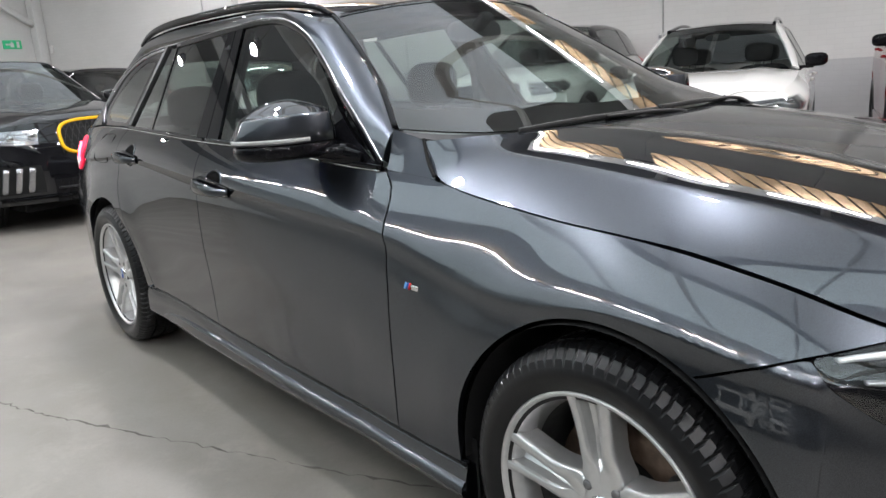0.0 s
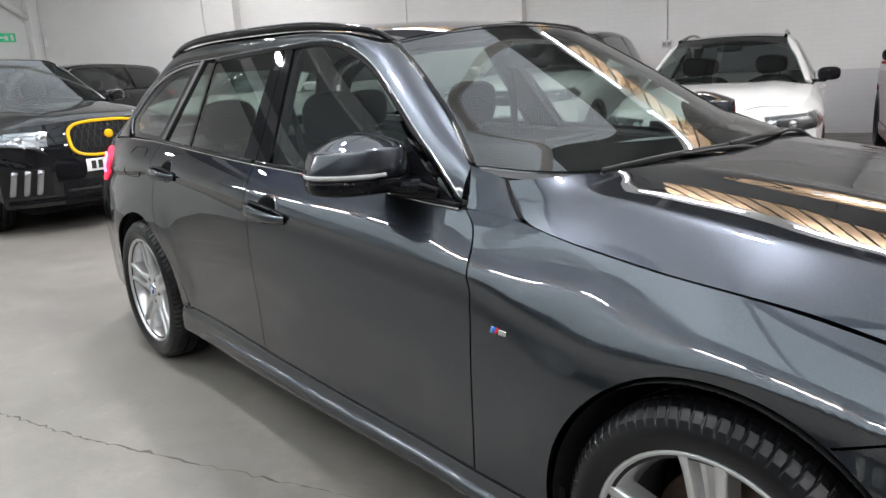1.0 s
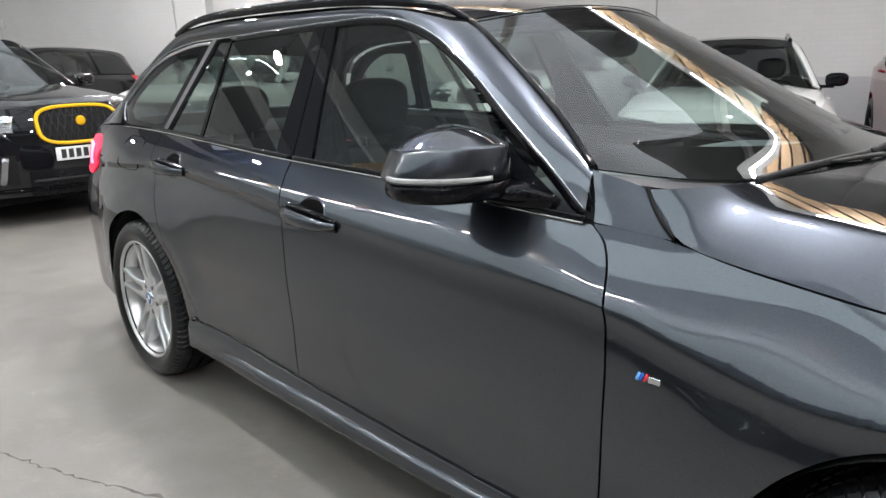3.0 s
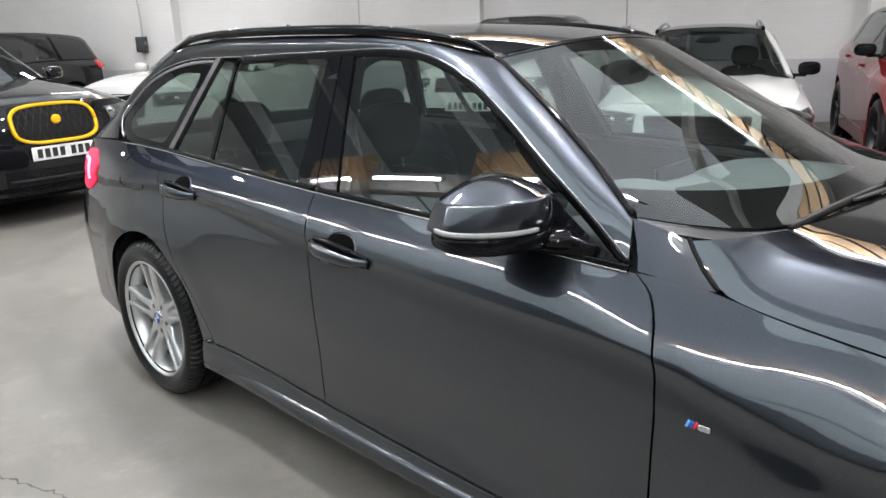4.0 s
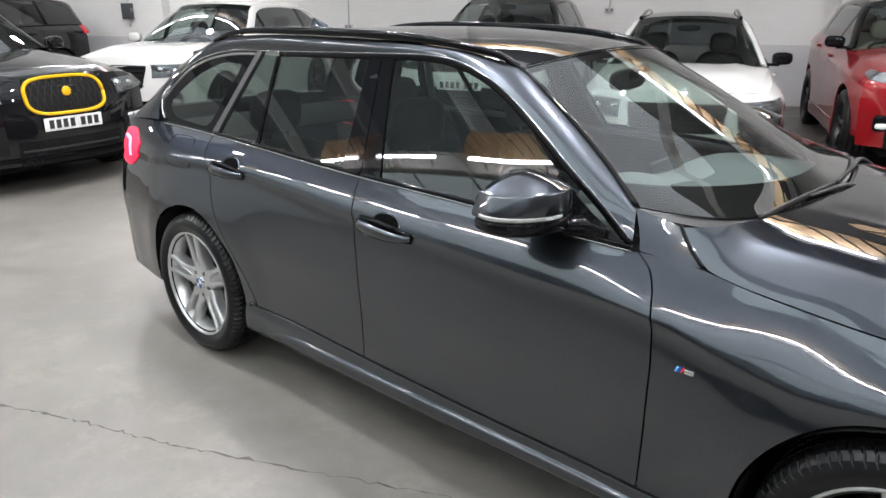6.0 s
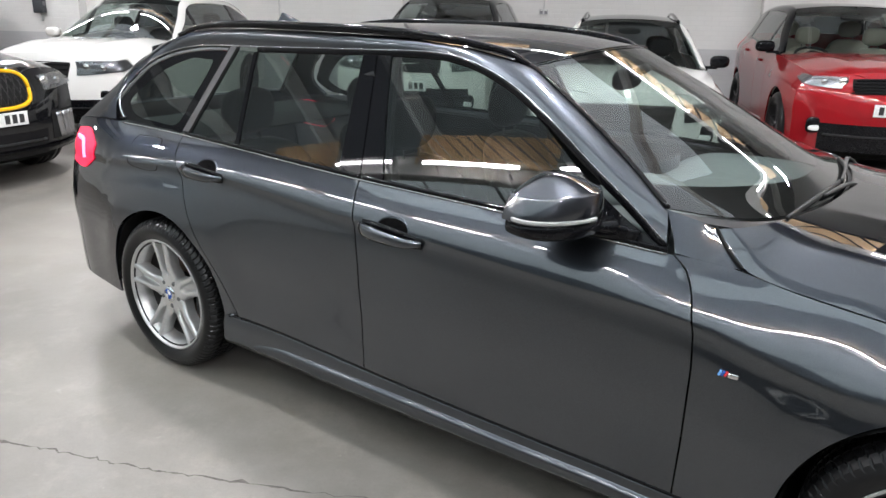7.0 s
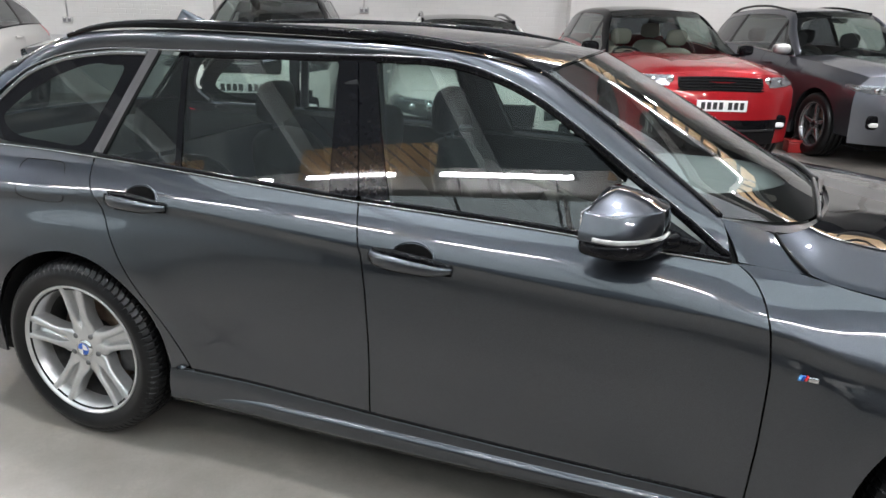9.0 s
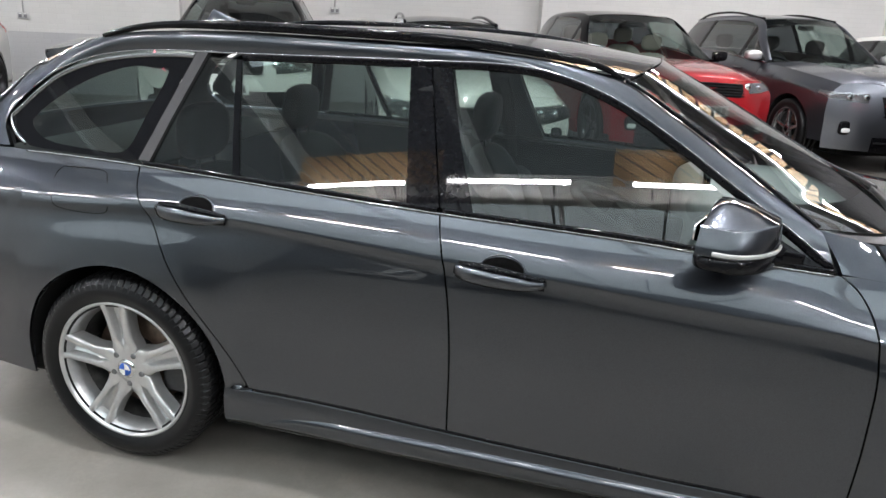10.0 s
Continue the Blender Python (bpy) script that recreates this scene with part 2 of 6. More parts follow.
# ---- wheels ----
def make_wheel(parent, x, y, side, radius, rim_r, width, alloy, style, tread=False, name="wheel"):
    """A wheel whose outer face looks towards side * y."""
    hub = new(name, None)
    hub.parent = parent
    hub.matrix_basis = Matrix.Translation((x, y, radius)) @ (pose(0, 0, 0, 0, 0, 0) if side < 0 else pose(0, 0, 0, 0, 0, 180))
    w, sw = width / 2, rim_r
    prof = [(sw - 0.012, -w + 0.012), (sw + 0.006, -w + 0.004), (sw + 0.016, -w - 0.004), (sw + 0.032, -w - 0.010), ((sw + radius) / 2, -w - 0.014), (radius - 0.035, -w - 0.008), (radius - 0.022, -w - 0.003), (radius - 0.014, -w + 0.006), (radius - 0.006, -w + 0.016)]
    cols = [(-w + 0.03, radius - 0.002), (-w + 0.05, radius), (-w + 0.051, radius - 0.008), (-w + 0.06, radius - 0.008), (-w + 0.061, radius), (-0.008, radius + 0.001), (-0.007, radius - 0.008), (0.007, radius - 0.008), (0.008, radius + 0.001), (w - 0.061, radius), (w - 0.06, radius - 0.008), (w - 0.051, radius - 0.008), (w - 0.05, radius), (w - 0.03, radius - 0.002), (w - 0.016, radius - 0.006), (w - 0.002, radius - 0.02), (w + 0.008, (sw + radius) / 2), (w - 0.006, sw)]
    prof += [(r, yy) for yy, r in cols]
    seg = 480 if tread else 56

    def dent(r, yy, i, j):
        if tread and r > radius - 0.03 and j > 5:
            k = (i + int(abs(yy) * 90)) % 6
            return r - (0.005 if k < 1 else 0)
        return r

    tyre = lathe(prof, seg, dent)
    if tread:
        flat = np.tile(np.arange(len(prof) - 1) < 5, seg) | np.tile(np.arange(len(prof) - 1) > len(prof) - 4, seg)
        tyre.polygons.foreach_set("use_smooth", flat)
    part("tyre", tyre, RUBBER, hub)
    lip = [(rim_r + 0.006, -w + 0.008), (rim_r + 0.008, -w + 0.001), (rim_r + 0.004, -w - 0.002), (rim_r - 0.001, -w), (rim_r - 0.004, -w + 0.008), (rim_r - 0.010, -w + 0.016), (rim_r - 0.018, -w + 0.030), (rim_r - 0.023, -w + 0.052), (rim_r - 0.026, -w + 0.075)]
    part("barrel", lathe([(rim_r - 0.026, -w + 0.076), (rim_r - 0.03, 0.0), (rim_r - 0.03, w - 0.02), (rim_r, w - 0.005)], 56), BARREL, hub)
    part("rim", lathe(lip, 72), alloy, hub)
    face = -w + 0.022
    part("brake_disc", lathe([(0.07, face + 0.085), (rim_r * 0.70, face + 0.085), (rim_r * 0.70, face + 0.11), (0.07, face + 0.11)], 48), IRON, hub)
    part("brake_hub", lathe([(0.0, face + 0.05), (0.075, face + 0.05), (0.08, face + 0.085), (0.0, face + 0.09)], 32), DARK, hub)
    part("caliper", block(rim_r * 0.42, rim_r * 0.82, face + 0.055, face + 0.12, -0.09, 0.09, 0.012), plain_caliper, hub)
    part("hub_plate", lathe([(0.0, face + 0.004), (0.030, face + 0.004), (0.036, face + 0.004), (0.060, face + 0.006), (0.066, face + 0.014), (0.066, face + 0.05)], 40), alloy, hub)
    part("centre_cap", lathe([(0.0, face - 0.005), (0.024, face - 0.004), (0.032, face - 0.001), (0.034, face + 0.006)], 32), GLOSS if style != "double" else CHROME, hub)
    if style == "double":
        cap = lathe([(0.0, face - 0.0065), (0.022, face - 0.0055), (0.023, face - 0.004)], 32)
        part("cap_badge", cap, BLUE, hub, "blue and white round badge")
        for q in (0, 2):
            a0 = q * math.pi / 2
            verts = [(0, face - 0.0075, 0)] + [(0.021 * math.cos(a0 + k * math.pi / 16), face - 0.0068, 0.021 * math.sin(a0 + k * math.pi / 16)) for k in range(9)]
            part("cap_quarter", mesh_of(verts, [(0, k + 1, k + 2) for k in range(8)]), PLATE_W, hub)
    for b in range(5):
        a = math.radians(90 - WHEEL_TURN + 36 + 72 * b)
        part("bolt", lathe_at(0.0115, face + 0.0025, 0.056 * math.cos(a), 0.056 * math.sin(a)), BOLT, hub)
    if style == "double":
        base = grooved_spoke(rim_r, face)
        for b in range(5):
            sp = part("spoke", base, alloy, hub)
            sp.matrix_basis = pose(0, 0, 0, 0, 72 * b - 90 + WHEEL_TURN, 0)
    else:
        n = 7 if style == "multi" else 5
        base = spoke_mesh(rim_r, face, 0.0, 0.05, 0.03)
        for b in range(n):
            sp = part("spoke", base[1], alloy, hub)
            sp.matrix_basis = pose(0, 0, 0, 0, 360 / n * b - 90, 0)
    return hub


def grooved_spoke(rim_r, face):
    """A broad spoke along +x that flares into the hub and is split by a groove towards the rim."""
    wide = Spl((0.045, 0.0325), (0.07, 0.047), (0.095, 0.041), (0.13, 0.038), (0.19, 0.043), (0.225, 0.049), (0.24, 0.060))
    top = Spl((0.045, face + 0.004), (0.075, face + 0.006), (0.12, face - 0.004), (0.19, face - 0.010), (0.225, face - 0.014), (0.24, face - 0.013))
    slot = Spl((0.045, 0.001), (0.08, 0.003), (0.10, 0.011), (0.17, 0.0175), (0.24, 0.024))
    deep = Spl((0.045, 0.0), (0.075, 0.001), (0.10, 0.020), (0.15, 0.034), (0.24, 0.036))
    rows = []
    for r in np.linspace(0.045, rim_r, 22):
        h, c, g, d = float(wide(r)), float(top(r)), float(slot(r)), float(deep(r))
        half = [(h + 0.004, c + 0.05), (h + 0.001, c + 0.014), (h, c + 0.006), (h - 0.004, c + 0.001), ((h + g) / 2, c - 0.0005), (g + 0.003, c), (g + 0.0005, c + d * 0.2), (g - 0.0005, c + d * 0.85), (g * 0.6, c + d)]
        rows.append([(r, y, -z) for z, y in half] + [(r, y, z) for z, y in half[::-1]])
    me = sheet(np.array(rows), (0.14, 0.2, 0), 0)
    col = np.tile(np.arange(17), 21)
    me.polygons.foreach_set("use_smooth", (col < 5) | (col > 11))
    return me


WHEEL_TURN = -5
BARREL = plain("dark_wheel_barrel", (0.10, 0.098, 0.095), 0.5, 0.6, grain=30, vary=0.3)
BOLT = plain("grey_wheel_bolt", (0.16, 0.16, 0.16), 0.5, 0.6)
plain_caliper = plain("caliper_grey", (0.06, 0.06, 0.06), 0.5, 0.5)


def lathe_at(r, y, cx, cz):
    me = lathe([(0.0, y + 0.001), (r * 0.75, y), (r, y + 0.004), (r, y + 0.03)], 12)
    for v in me.vertices:
        v.co.x += cx
        v.co.z += cz
    return me


def spoke_mesh(rim_r, face, spread, w_in, w_out):
    """One spoke of a wheel, along +x from the hub to the rim; two leaning ones for a double spoke."""
    out = {}
    for off in (-1, 1):
        rows = []
        for s in np.linspace(0, 1, 9):
            r = 0.05 + s * (rim_r - 0.05)
            lat = off * (0.0185 + 0.021 * s**1.3) if spread else 0
            hw = (w_in * (1 - s) + w_out * s) * 0.5 + 0.006 * (s > 0.93)
            crown = face + 0.012 - 0.018 * math.sin(math.pi * min(1, s * 1.15) * 0.55) + 0.006 * s
            rows.append((r, lat, hw, crown))
        ring = lambda r, l, h, c: [(r, c + 0.045, l - h), (r, c + 0.010, l - h), (r, c + 0.002, l - h * 0.72), (r, c, l), (r, c + 0.002, l + h * 0.72), (r, c + 0.010, l + h), (r, c + 0.045, l + h)]
        verts = [v for row in rows for v in ring(*row)]
        faces = [(7 * i + j, 7 * i + j + 1, 7 * i + 8 + j, 7 * i + 7 + j) for i in range(8) for j in range(6)]
        out[off] = mesh_of(verts, faces)
    return out


# ---- the hall ----
ROW = 22.6
UX, UY = math.cos(radians(ROW)), math.sin(radians(ROW))
NX, NY = UY, -UX


def hall(a, b, z=0.0):
    """A place from metres along the back wall and out from it towards the cars' noses."""
    return (a * UX + b * NX, a * UY + b * NY, z)


HALL = Matrix(((UX, -NX, 0, 0), (UY, -NY, 0, 0), (0, 0, 1, 0), (0, 0, 0, 1)))  # local x along the wall, local y towards the wall
WALL_B, END_A, FAR_A, BACK_B, ROOF = 9.3, -14.8, 11.2, -13.0, 6.6


def concrete_material():
    m, t, p = nodes_of("painted_concrete_floor")
    a = ramp(t, noise_fac(t, 0.55, 5, 0.6), [(0.3, (0.162, 0.152, 0.138)), (0.72, (0.215, 0.201, 0.181))])
    b = ramp(t, noise_fac(t, 6, 6, 0.65), [(0.35, (0.84, 0.83, 0.81)), (0.65, (1, 1, 1))])
    c = mixcol(t, 1.0, a, b, "MULTIPLY")
    d = ramp(t, noise_fac(t, 90, 3), [(0.3, (0.93, 0.93, 0.92)), (0.6, (1, 1, 1))])
    c = mixcol(t, 1.0, c, d, "MULTIPLY")
    worn = ramp(t, noise_fac(t, 2.6, 10, 0.78), [(0.52, (0, 0, 0)), (0.80, (0.8, 0.8, 0.8))])
    c = mixcol(t, worn, c, (0.27, 0.247, 0.218))
    chips = ramp(t, noise_fac(t, 5.0, 12, 0.85), [(0.60, (0, 0, 0)), (0.66, (0.5, 0.5, 0.5))])
    c = mixcol(t, chips, c, (0.31, 0.292, 0.265))
    scuff = ramp(t, noise_fac(t, 14, 9, 0.8), [(0.62, (0, 0, 0)), (0.72, (0.55, 0.55, 0.55))])
    c = mixcol(t, scuff, c, (0.125, 0.117, 0.106))
    t.links.new(c, p.inputs["Base Color"])
    r = ramp(t, noise_fac(t, 3.0, 5), [(0.3, (0.30, 0.30, 0.30)), (0.7, (0.5, 0.5, 0.5))])
    t.links.new(r, p.inputs["Roughness"])
    bump(t, p, noise_fac(t, 18, 9, 0.75), 0.2, 0.006)
    return m


def brick_paint(name, col):
    m, t, p = nodes_of(name)
    tc = t.nodes.new("ShaderNodeTexCoord")
    mp = t.nodes.new("ShaderNodeMapping")
    mp.inputs["Rotation"].default_value = (radians(90), 0, 0)
    br = t.nodes.new("ShaderNodeTexBrick")
    br.inputs["Scale"].default_value = 1.0
    br.inputs["Brick Width"].default_value, br.inputs["Row Height"].default_value, br.inputs["Mortar Size"].default_value = 0.225, 0.075, 0.005
    br.inputs["Mortar Smooth"].default_value = 0.6
    br.inputs["Color1"].default_value, br.inputs["Color2"].default_value, br.inputs["Mortar"].default_value = (*col, 1), (*[x * 0.975 for x in col], 1), (*[x * 0.93 for x in col], 1)
    t.links.new(tc.outputs["Object"], mp.inputs["Vector"])
    t.links.new(mp.outputs["Vector"], br.inputs["Vector"])
    st = ramp(t, noise_fac(t, 0.7, 5), [(0.3, (0.93, 0.93, 0.92)), (0.7, (1, 1, 1))])
    t.links.new(mixcol(t, 1.0, br.outputs["Color"], st, "MULTIPLY"), p.inputs["Base Color"])
    p.inputs["Roughness"].default_value = 0.6
    inv = t.nodes.new("ShaderNodeMath")
    inv.operation, inv.inputs[0].default_value = "SUBTRACT", 1.0
    t.links.new(br.outputs["Fac"], inv.inputs[1])
    b1 = t.nodes.new("ShaderNodeBump")
    b1.inputs["Strength"].default_value, b1.inputs["Distance"].default_value = 0.5, 0.004
    t.links.new(inv.outputs[0], b1.inputs["Height"])
    b2 = t.nodes.new("ShaderNodeBump")
    b2.inputs["Strength"].default_value, b2.inputs["Distance"].default_value = 0.25, 0.004
    t.links.new(noise_fac(t, 30, 5), b2.inputs["Height"])
    t.links.new(b1.outputs["Normal"], b2.inputs["Normal"])
    t.links.new(b2.outputs["Normal"], p.inputs["Normal"])
    return m


def timber_material():
    m, t, p = nodes_of("pine_boards")
    tc = t.nodes.new("ShaderNodeTexCoord")
    mp = t.nodes.new("ShaderNodeMapping")
    mp.inputs["Scale"].default_value = (14, 1.2, 14)
    n = t.nodes.new("ShaderNodeTexNoise")
    n.inputs["Scale"].default_value, n.inputs["Detail"].default_value = 2.0, 6
    t.links.new(tc.outputs["Object"], mp.inputs["Vector"])
    t.links.new(mp.outputs["Vector"], n.inputs["Vector"])
    c = ramp(t, n.outputs["Fac"], [(0.3, (0.74, 0.47, 0.25)), (0.55, (0.87, 0.62, 0.37)), (0.75, (0.92, 0.70, 0.46))])
    oi = t.nodes.new("ShaderNodeObjectInfo")
    v = ramp(t, oi.outputs["Random"], [(0.0, (0.80, 0.76, 0.72)), (1.0, (1, 1, 1))])
    t.links.new(mixcol(t, 1.0, c, v, "MULTIPLY"), p.inputs["Base Color"])
    p.inputs["Roughness"].default_value = 0.6
    return m


FLOOR = concrete_material()
WALL_WHITE = brick_paint("white_painted_brick", (0.67, 0.665, 0.645))
WALL_GREY = brick_paint("grey_painted_brick", (0.50, 0.50, 0.505))
WALL_DARK = plain("dark_grey_wall", (0.16, 0.16, 0.165), 0.7, grain=10, vary=0.1)
PLASTER = plain("white_painted_steel", (0.70, 0.70, 0.68), 0.55, grain=20, vary=0.04)
ROOF_SHEET = plain("grey_roof_lining", (0.20, 0.205, 0.21), 0.6, grain=4, vary=0.08)
TIMBER = timber_material()
TUBE = glow("lit_tube", (0.985, 0.965, 1.0), 112.0)
BAY = glow("lit_bay_disc", (0.985, 0.965, 1.0), 800.0)
CRACK = plain("dark_floor_crack", (0.10, 0.092, 0.082), 0.9, grain=80, vary=0.4)
EXIT = glow("green_sign", (0.02, 0.32, 0.14), 0.5)


def slab(name, x0, x1, y0, y1, z0, z1, mat, kind="structure", label="", category=""):
    """A block of the hall, in hall metres."""
    ob = part(name, block(x0, x1, y0, y1, z0, z1, 0), mat)
    ob.matrix_basis = HALL
    return tagged(ob, label, category, "", kind)


slab("floor", END_A - 0.3, FAR_A + 0.3, BACK_B - 0.3, WALL_B + 0.3, -0.2, 0.0, FLOOR, label="worn pale grey painted concrete floor", category="floor")
slab("wall_back", END_A, FAR_A, WALL_B, WALL_B + 0.25, 0.92, ROOF, WALL_WHITE, label="white painted brick wall", category="wall")
slab("wall_back_band", END_A, FAR_A, WALL_B - 0.003, WALL_B + 0.25, 0.0, 0.92, WALL_GREY, label="grey painted lower band of the brick wall", category="wall")
slab("wall_end", END_A - 0.25, END_A, BACK_B, WALL_B + 0.25, 0.0, ROOF, PLASTER, label="white end wall", category="wall")
slab("wall_far", FAR_A, FAR_A + 0.25, BACK_B, WALL_B + 0.25, 0.0, ROOF, WALL_DARK, label="plain grey end wall", category="wall")
slab("wall_front", END_A, FAR_A, BACK_B - 0.25, BACK_B, 0.0, ROOF, WALL_DARK, label="plain grey wall closing the hall", category="wall")
for k, a in enumerate((-8.6, -2.35, 3.9, 10.2)):
    slab("trim", a - 0.28, a + 0.28, WALL_B - 0.22, WALL_B, 0.0, ROOF, WALL_WHITE, label="white painted brick pier on the wall", category="pier")
for k, a in enumerate((-12.5, -8.6, -5.5, -2.35, 0.8, 3.9, 7.0, 10.2)):
    slab("trim", a - 0.06, a + 0.06, BACK_B, WALL_B, ROOF - 0.30, ROOF - 0.005, PLASTER, label="white painted steel roof beam", category="beam")


def ceiling_light(m, length=1.4):
    lamp = thing("ceiling_light", m, "white batten light with a lit tube below timber cladding", "lamp", "tube lights under the roof")
    part("housing", block(-length / 2, length / 2, -0.008, 0.008, 0.020, 0.032, 0.002), PLASTER, lamp)
    for x in (-length / 2, length / 2):
        part("lamp_holder", block(x - 0.03, x + 0.03, -0.022, 0.022, -0.022, 0.032, 0.006), PLASTER, lamp)
    part("tube", bar([(-length / 2 + 0.03, 0, 0.0), (length / 2 - 0.03, 0, 0.0)], 0.034, 0.034, n=4), TUBE, lamp)
    for x in (-length / 2 + 0.2, length / 2 - 0.2):
        part("bracket", bar([(x, -0.06, 0.03), (x, -0.27, 0.03)], 0.02, 0.02, (0, 0, 1), 3), STEEL, lamp)
    return lamp


def bay_light(m):
    lamp = thing("bay_light", m, "round high-bay lamp hanging from the roof", "lamp", "round lamps under the roof")
    part("housing", turned([(0.0, 0.16), (0.10, 0.16), (0.13, 0.10), (0.15, 0.04), (0.16, -0.005), (0.135, -0.008)]), STEEL, lamp)
    part("lit_disc", turned([(0.0, -0.012), (0.125, -0.012), (0.135, -0.006)]), BAY, lamp)
    part("rod", bar([(0, 0, 0.15), (0, 0, ROOF - BAY_Z)], 0.015, 0.015, (0, 1, 0), 3), STEEL, lamp)
    return lamp


def turned(profile):
    """Turns (radius, height) rows round the z axis."""
    me = lathe(profile, 40)
    for v in me.vertices:
        v.co = Vector((v.co.x, v.co.z, v.co.y))
    return me


LAMP_Z, LAMP_TURN, BAY_Z = 4.40, 6.0, 5.0
LX, LY = math.cos(radians(LAMP_TURN)), math.sin(radians(LAMP_TURN))
NEAR_D, FAR_D = -3.90, 4.8


def roof_at(s, d, z, flip=0):
    """A place under the roof: s along the lamp rows, d across them, from a point over the estate car."""
    return pose(s * LX - d * LY, s * LY + d * LX, z, 0, 0, LAMP_TURN + flip)


first_lamp = None
for d, flip in ((NEAR_D, 0), (FAR_D, 180)):
    # The far row's extra tubes are added to brighten the back wall.
    for k in range(12 if flip else 10):
        at = roof_at(-11.25 + 1.9 * k, d, LAMP_Z, flip)
        if first_lamp is None:
            first_lamp = ceiling_light(at)
        else:
            copy_thing(first_lamp, at)
first_bay = bay_light(pose(1.5, 0.9, BAY_Z))
# The last five lamps are added to brighten the back wall and front wing.
for x, y in ((-0.4, -1.0), (-2.4, 0.7), (5.8, 1.2), (-6.9, -2.4), (-8.6, 3.4), (-12.2, -1.5), (9.0, 3.6), (7.0, 4.6), (3.7, 8.0), (6.7, 8.7), (9.0, -3.2), (6.5, -6.5), (9.6, -7.0)):
    copy_thing(first_bay, pose(x, y, BAY_Z))


def timber_panel(s0, d, z, flip, tilt, w, h, lean):
    """A panel of diagonal boards on the beam above the tubes."""
    deck = thing("timber_panel", roof_at(s0, d, z, flip) @ pose(0, 0, 0, tilt), "panel of orange pine boards cladding the roof beam", "boarding", "boarded panels of the beams", "structure")
    n = 14
    step = (w + abs(lean)) / n
    for k in range(n):
        a, b = k * step, (k + 0.80) * step
        quad = [(a, 0.0), (b, 0.0), (b + lean, h), (a + lean, h)]
        poly = clip_x(quad, 0.0, w)
        if len(poly) < 3:
            continue
        y = 0.010 * (k % 2)
        v = [(x, y, z) for x, z in poly] + [(x, y - 0.022, z) for x, z in poly]
        m = len(poly)
        part("board", mesh_of(v, [tuple(range(m)), tuple(range(2 * m - 1, m - 1, -1))] + [(i, m + i, m + (i + 1) % m, (i + 1) % m) for i in range(m)], False), TIMBER, deck)
    return deck


def clip_x(poly, lo, hi):
    for edge, keep in ((lo, 1), (hi, -1)):
        out = []
        for (x0, z0), (x1, z1) in zip(poly, poly[1:] + poly[:1]):
            in0, in1 = keep * (x0 - edge) >= 0, keep * (x1 - edge) >= 0
            if in0:
                out.append((x0, z0))
            if in0 != in1:
                t = (edge - x0) / (x1 - x0)
                out.append((edge, z0 + t * (z1 - z0)))
        poly = out
    return poly


for k in range(-2, 3):
    timber_panel(-2.65 + 3.85 * k, NEAR_D - 0.085, 4.47, 0, -30, 2.0, 0.34, -0.56)
    timber_panel(3.3 + 3.95 * k, FAR_D + 0.05, 3.78, 180, 12, 3.5, 0.60, -0.4)
for name, d, out in (("trim", NEAR_D - 0.20, -1), ("trim", FAR_D + 0.20, 1)):
    beam = part(name, block(-16, 10.5, min(0, out * 0.10), max(0, out * 0.10), 4.40, 4.72, 0.01), PLASTER)
    beam.matrix_basis = roof_at(0, d, 0)
    tagged(beam, "long white roof beam with timber panels", "beam", "", "structure")
# Sheets that emit light themselves, in place of daylight from outside.
OVERHEAD_GLOW = glow("added_overhead_glow", (0.84, 0.92, 1.0), 0.5)
DAYLIGHT_GLOW = glow("daylight_glow_sheet", (0.78, 0.90, 0.95), 1.3)
RAFTER = plain("grey_roof_rib", (0.22, 0.23, 0.23), 0.6)
LOW_D, LOW_Z, HIGH_D, HIGH_Z = -4.14, 4.52, -13.6, 6.56


def roof_slope():
    """The daylit roof slope beyond the near lamp row, with its ribs."""
    run, rise = HIGH_D - LOW_D, HIGH_Z - LOW_Z
    slope = thing("roof_slope", roof_at(0, 0, 0), "pale translucent sheeted roof slope letting daylight in", "roof", "", "structure")
    quad = [(-13, LOW_D, LOW_Z), (9, LOW_D, LOW_Z), (9, HIGH_D, HIGH_Z), (-13, HIGH_D, HIGH_Z)]
    part("sheeting", mesh_of(quad + [(x, y, z + 0.03) for x, y, z in quad], [(0, 1, 2, 3), (7, 6, 5, 4), (0, 4, 5, 1), (1, 5, 6, 2), (2, 6, 7, 3), (3, 7, 4, 0)], False), DAYLIGHT_GLOW, slope)
    for k in range(20):
        x = -12.6 + 1.1 * k
        part("rib", bar([(x, LOW_D, LOW_Z - 0.012), (x + 0.02, HIGH_D, HIGH_Z - 0.012)], 0.03, 0.02, n=2), RAFTER, slope)
    for k in range(4):
        x = -10.5 + 5.6 * k
        part("rafter", bar([(x, LOW_D, LOW_Z - 0.05), (x + 0.02, HIGH_D, HIGH_Z - 0.05)], 0.05, 0.06, n=2), PLASTER, slope)
    return slope


roof_slope()
# Glowing strips added under the roof to brighten reflections in the estate's paint.
for start, low, high, sheeting, words in ((-12, -0.8, 4.6, OVERHEAD_GLOW, "long faintly glowing strip added under the roof to brighten reflections"), (-4.5, -3.7, -1.1, DAYLIGHT_GLOW, "long glowing strip added under the roof to brighten the car's shoulder")):
    valley = part("added_glow_strip", block(start, 9, low, high, ROOF - 0.012, ROOF - 0.004, 0), sheeting)
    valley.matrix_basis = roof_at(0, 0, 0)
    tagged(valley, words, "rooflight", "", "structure")
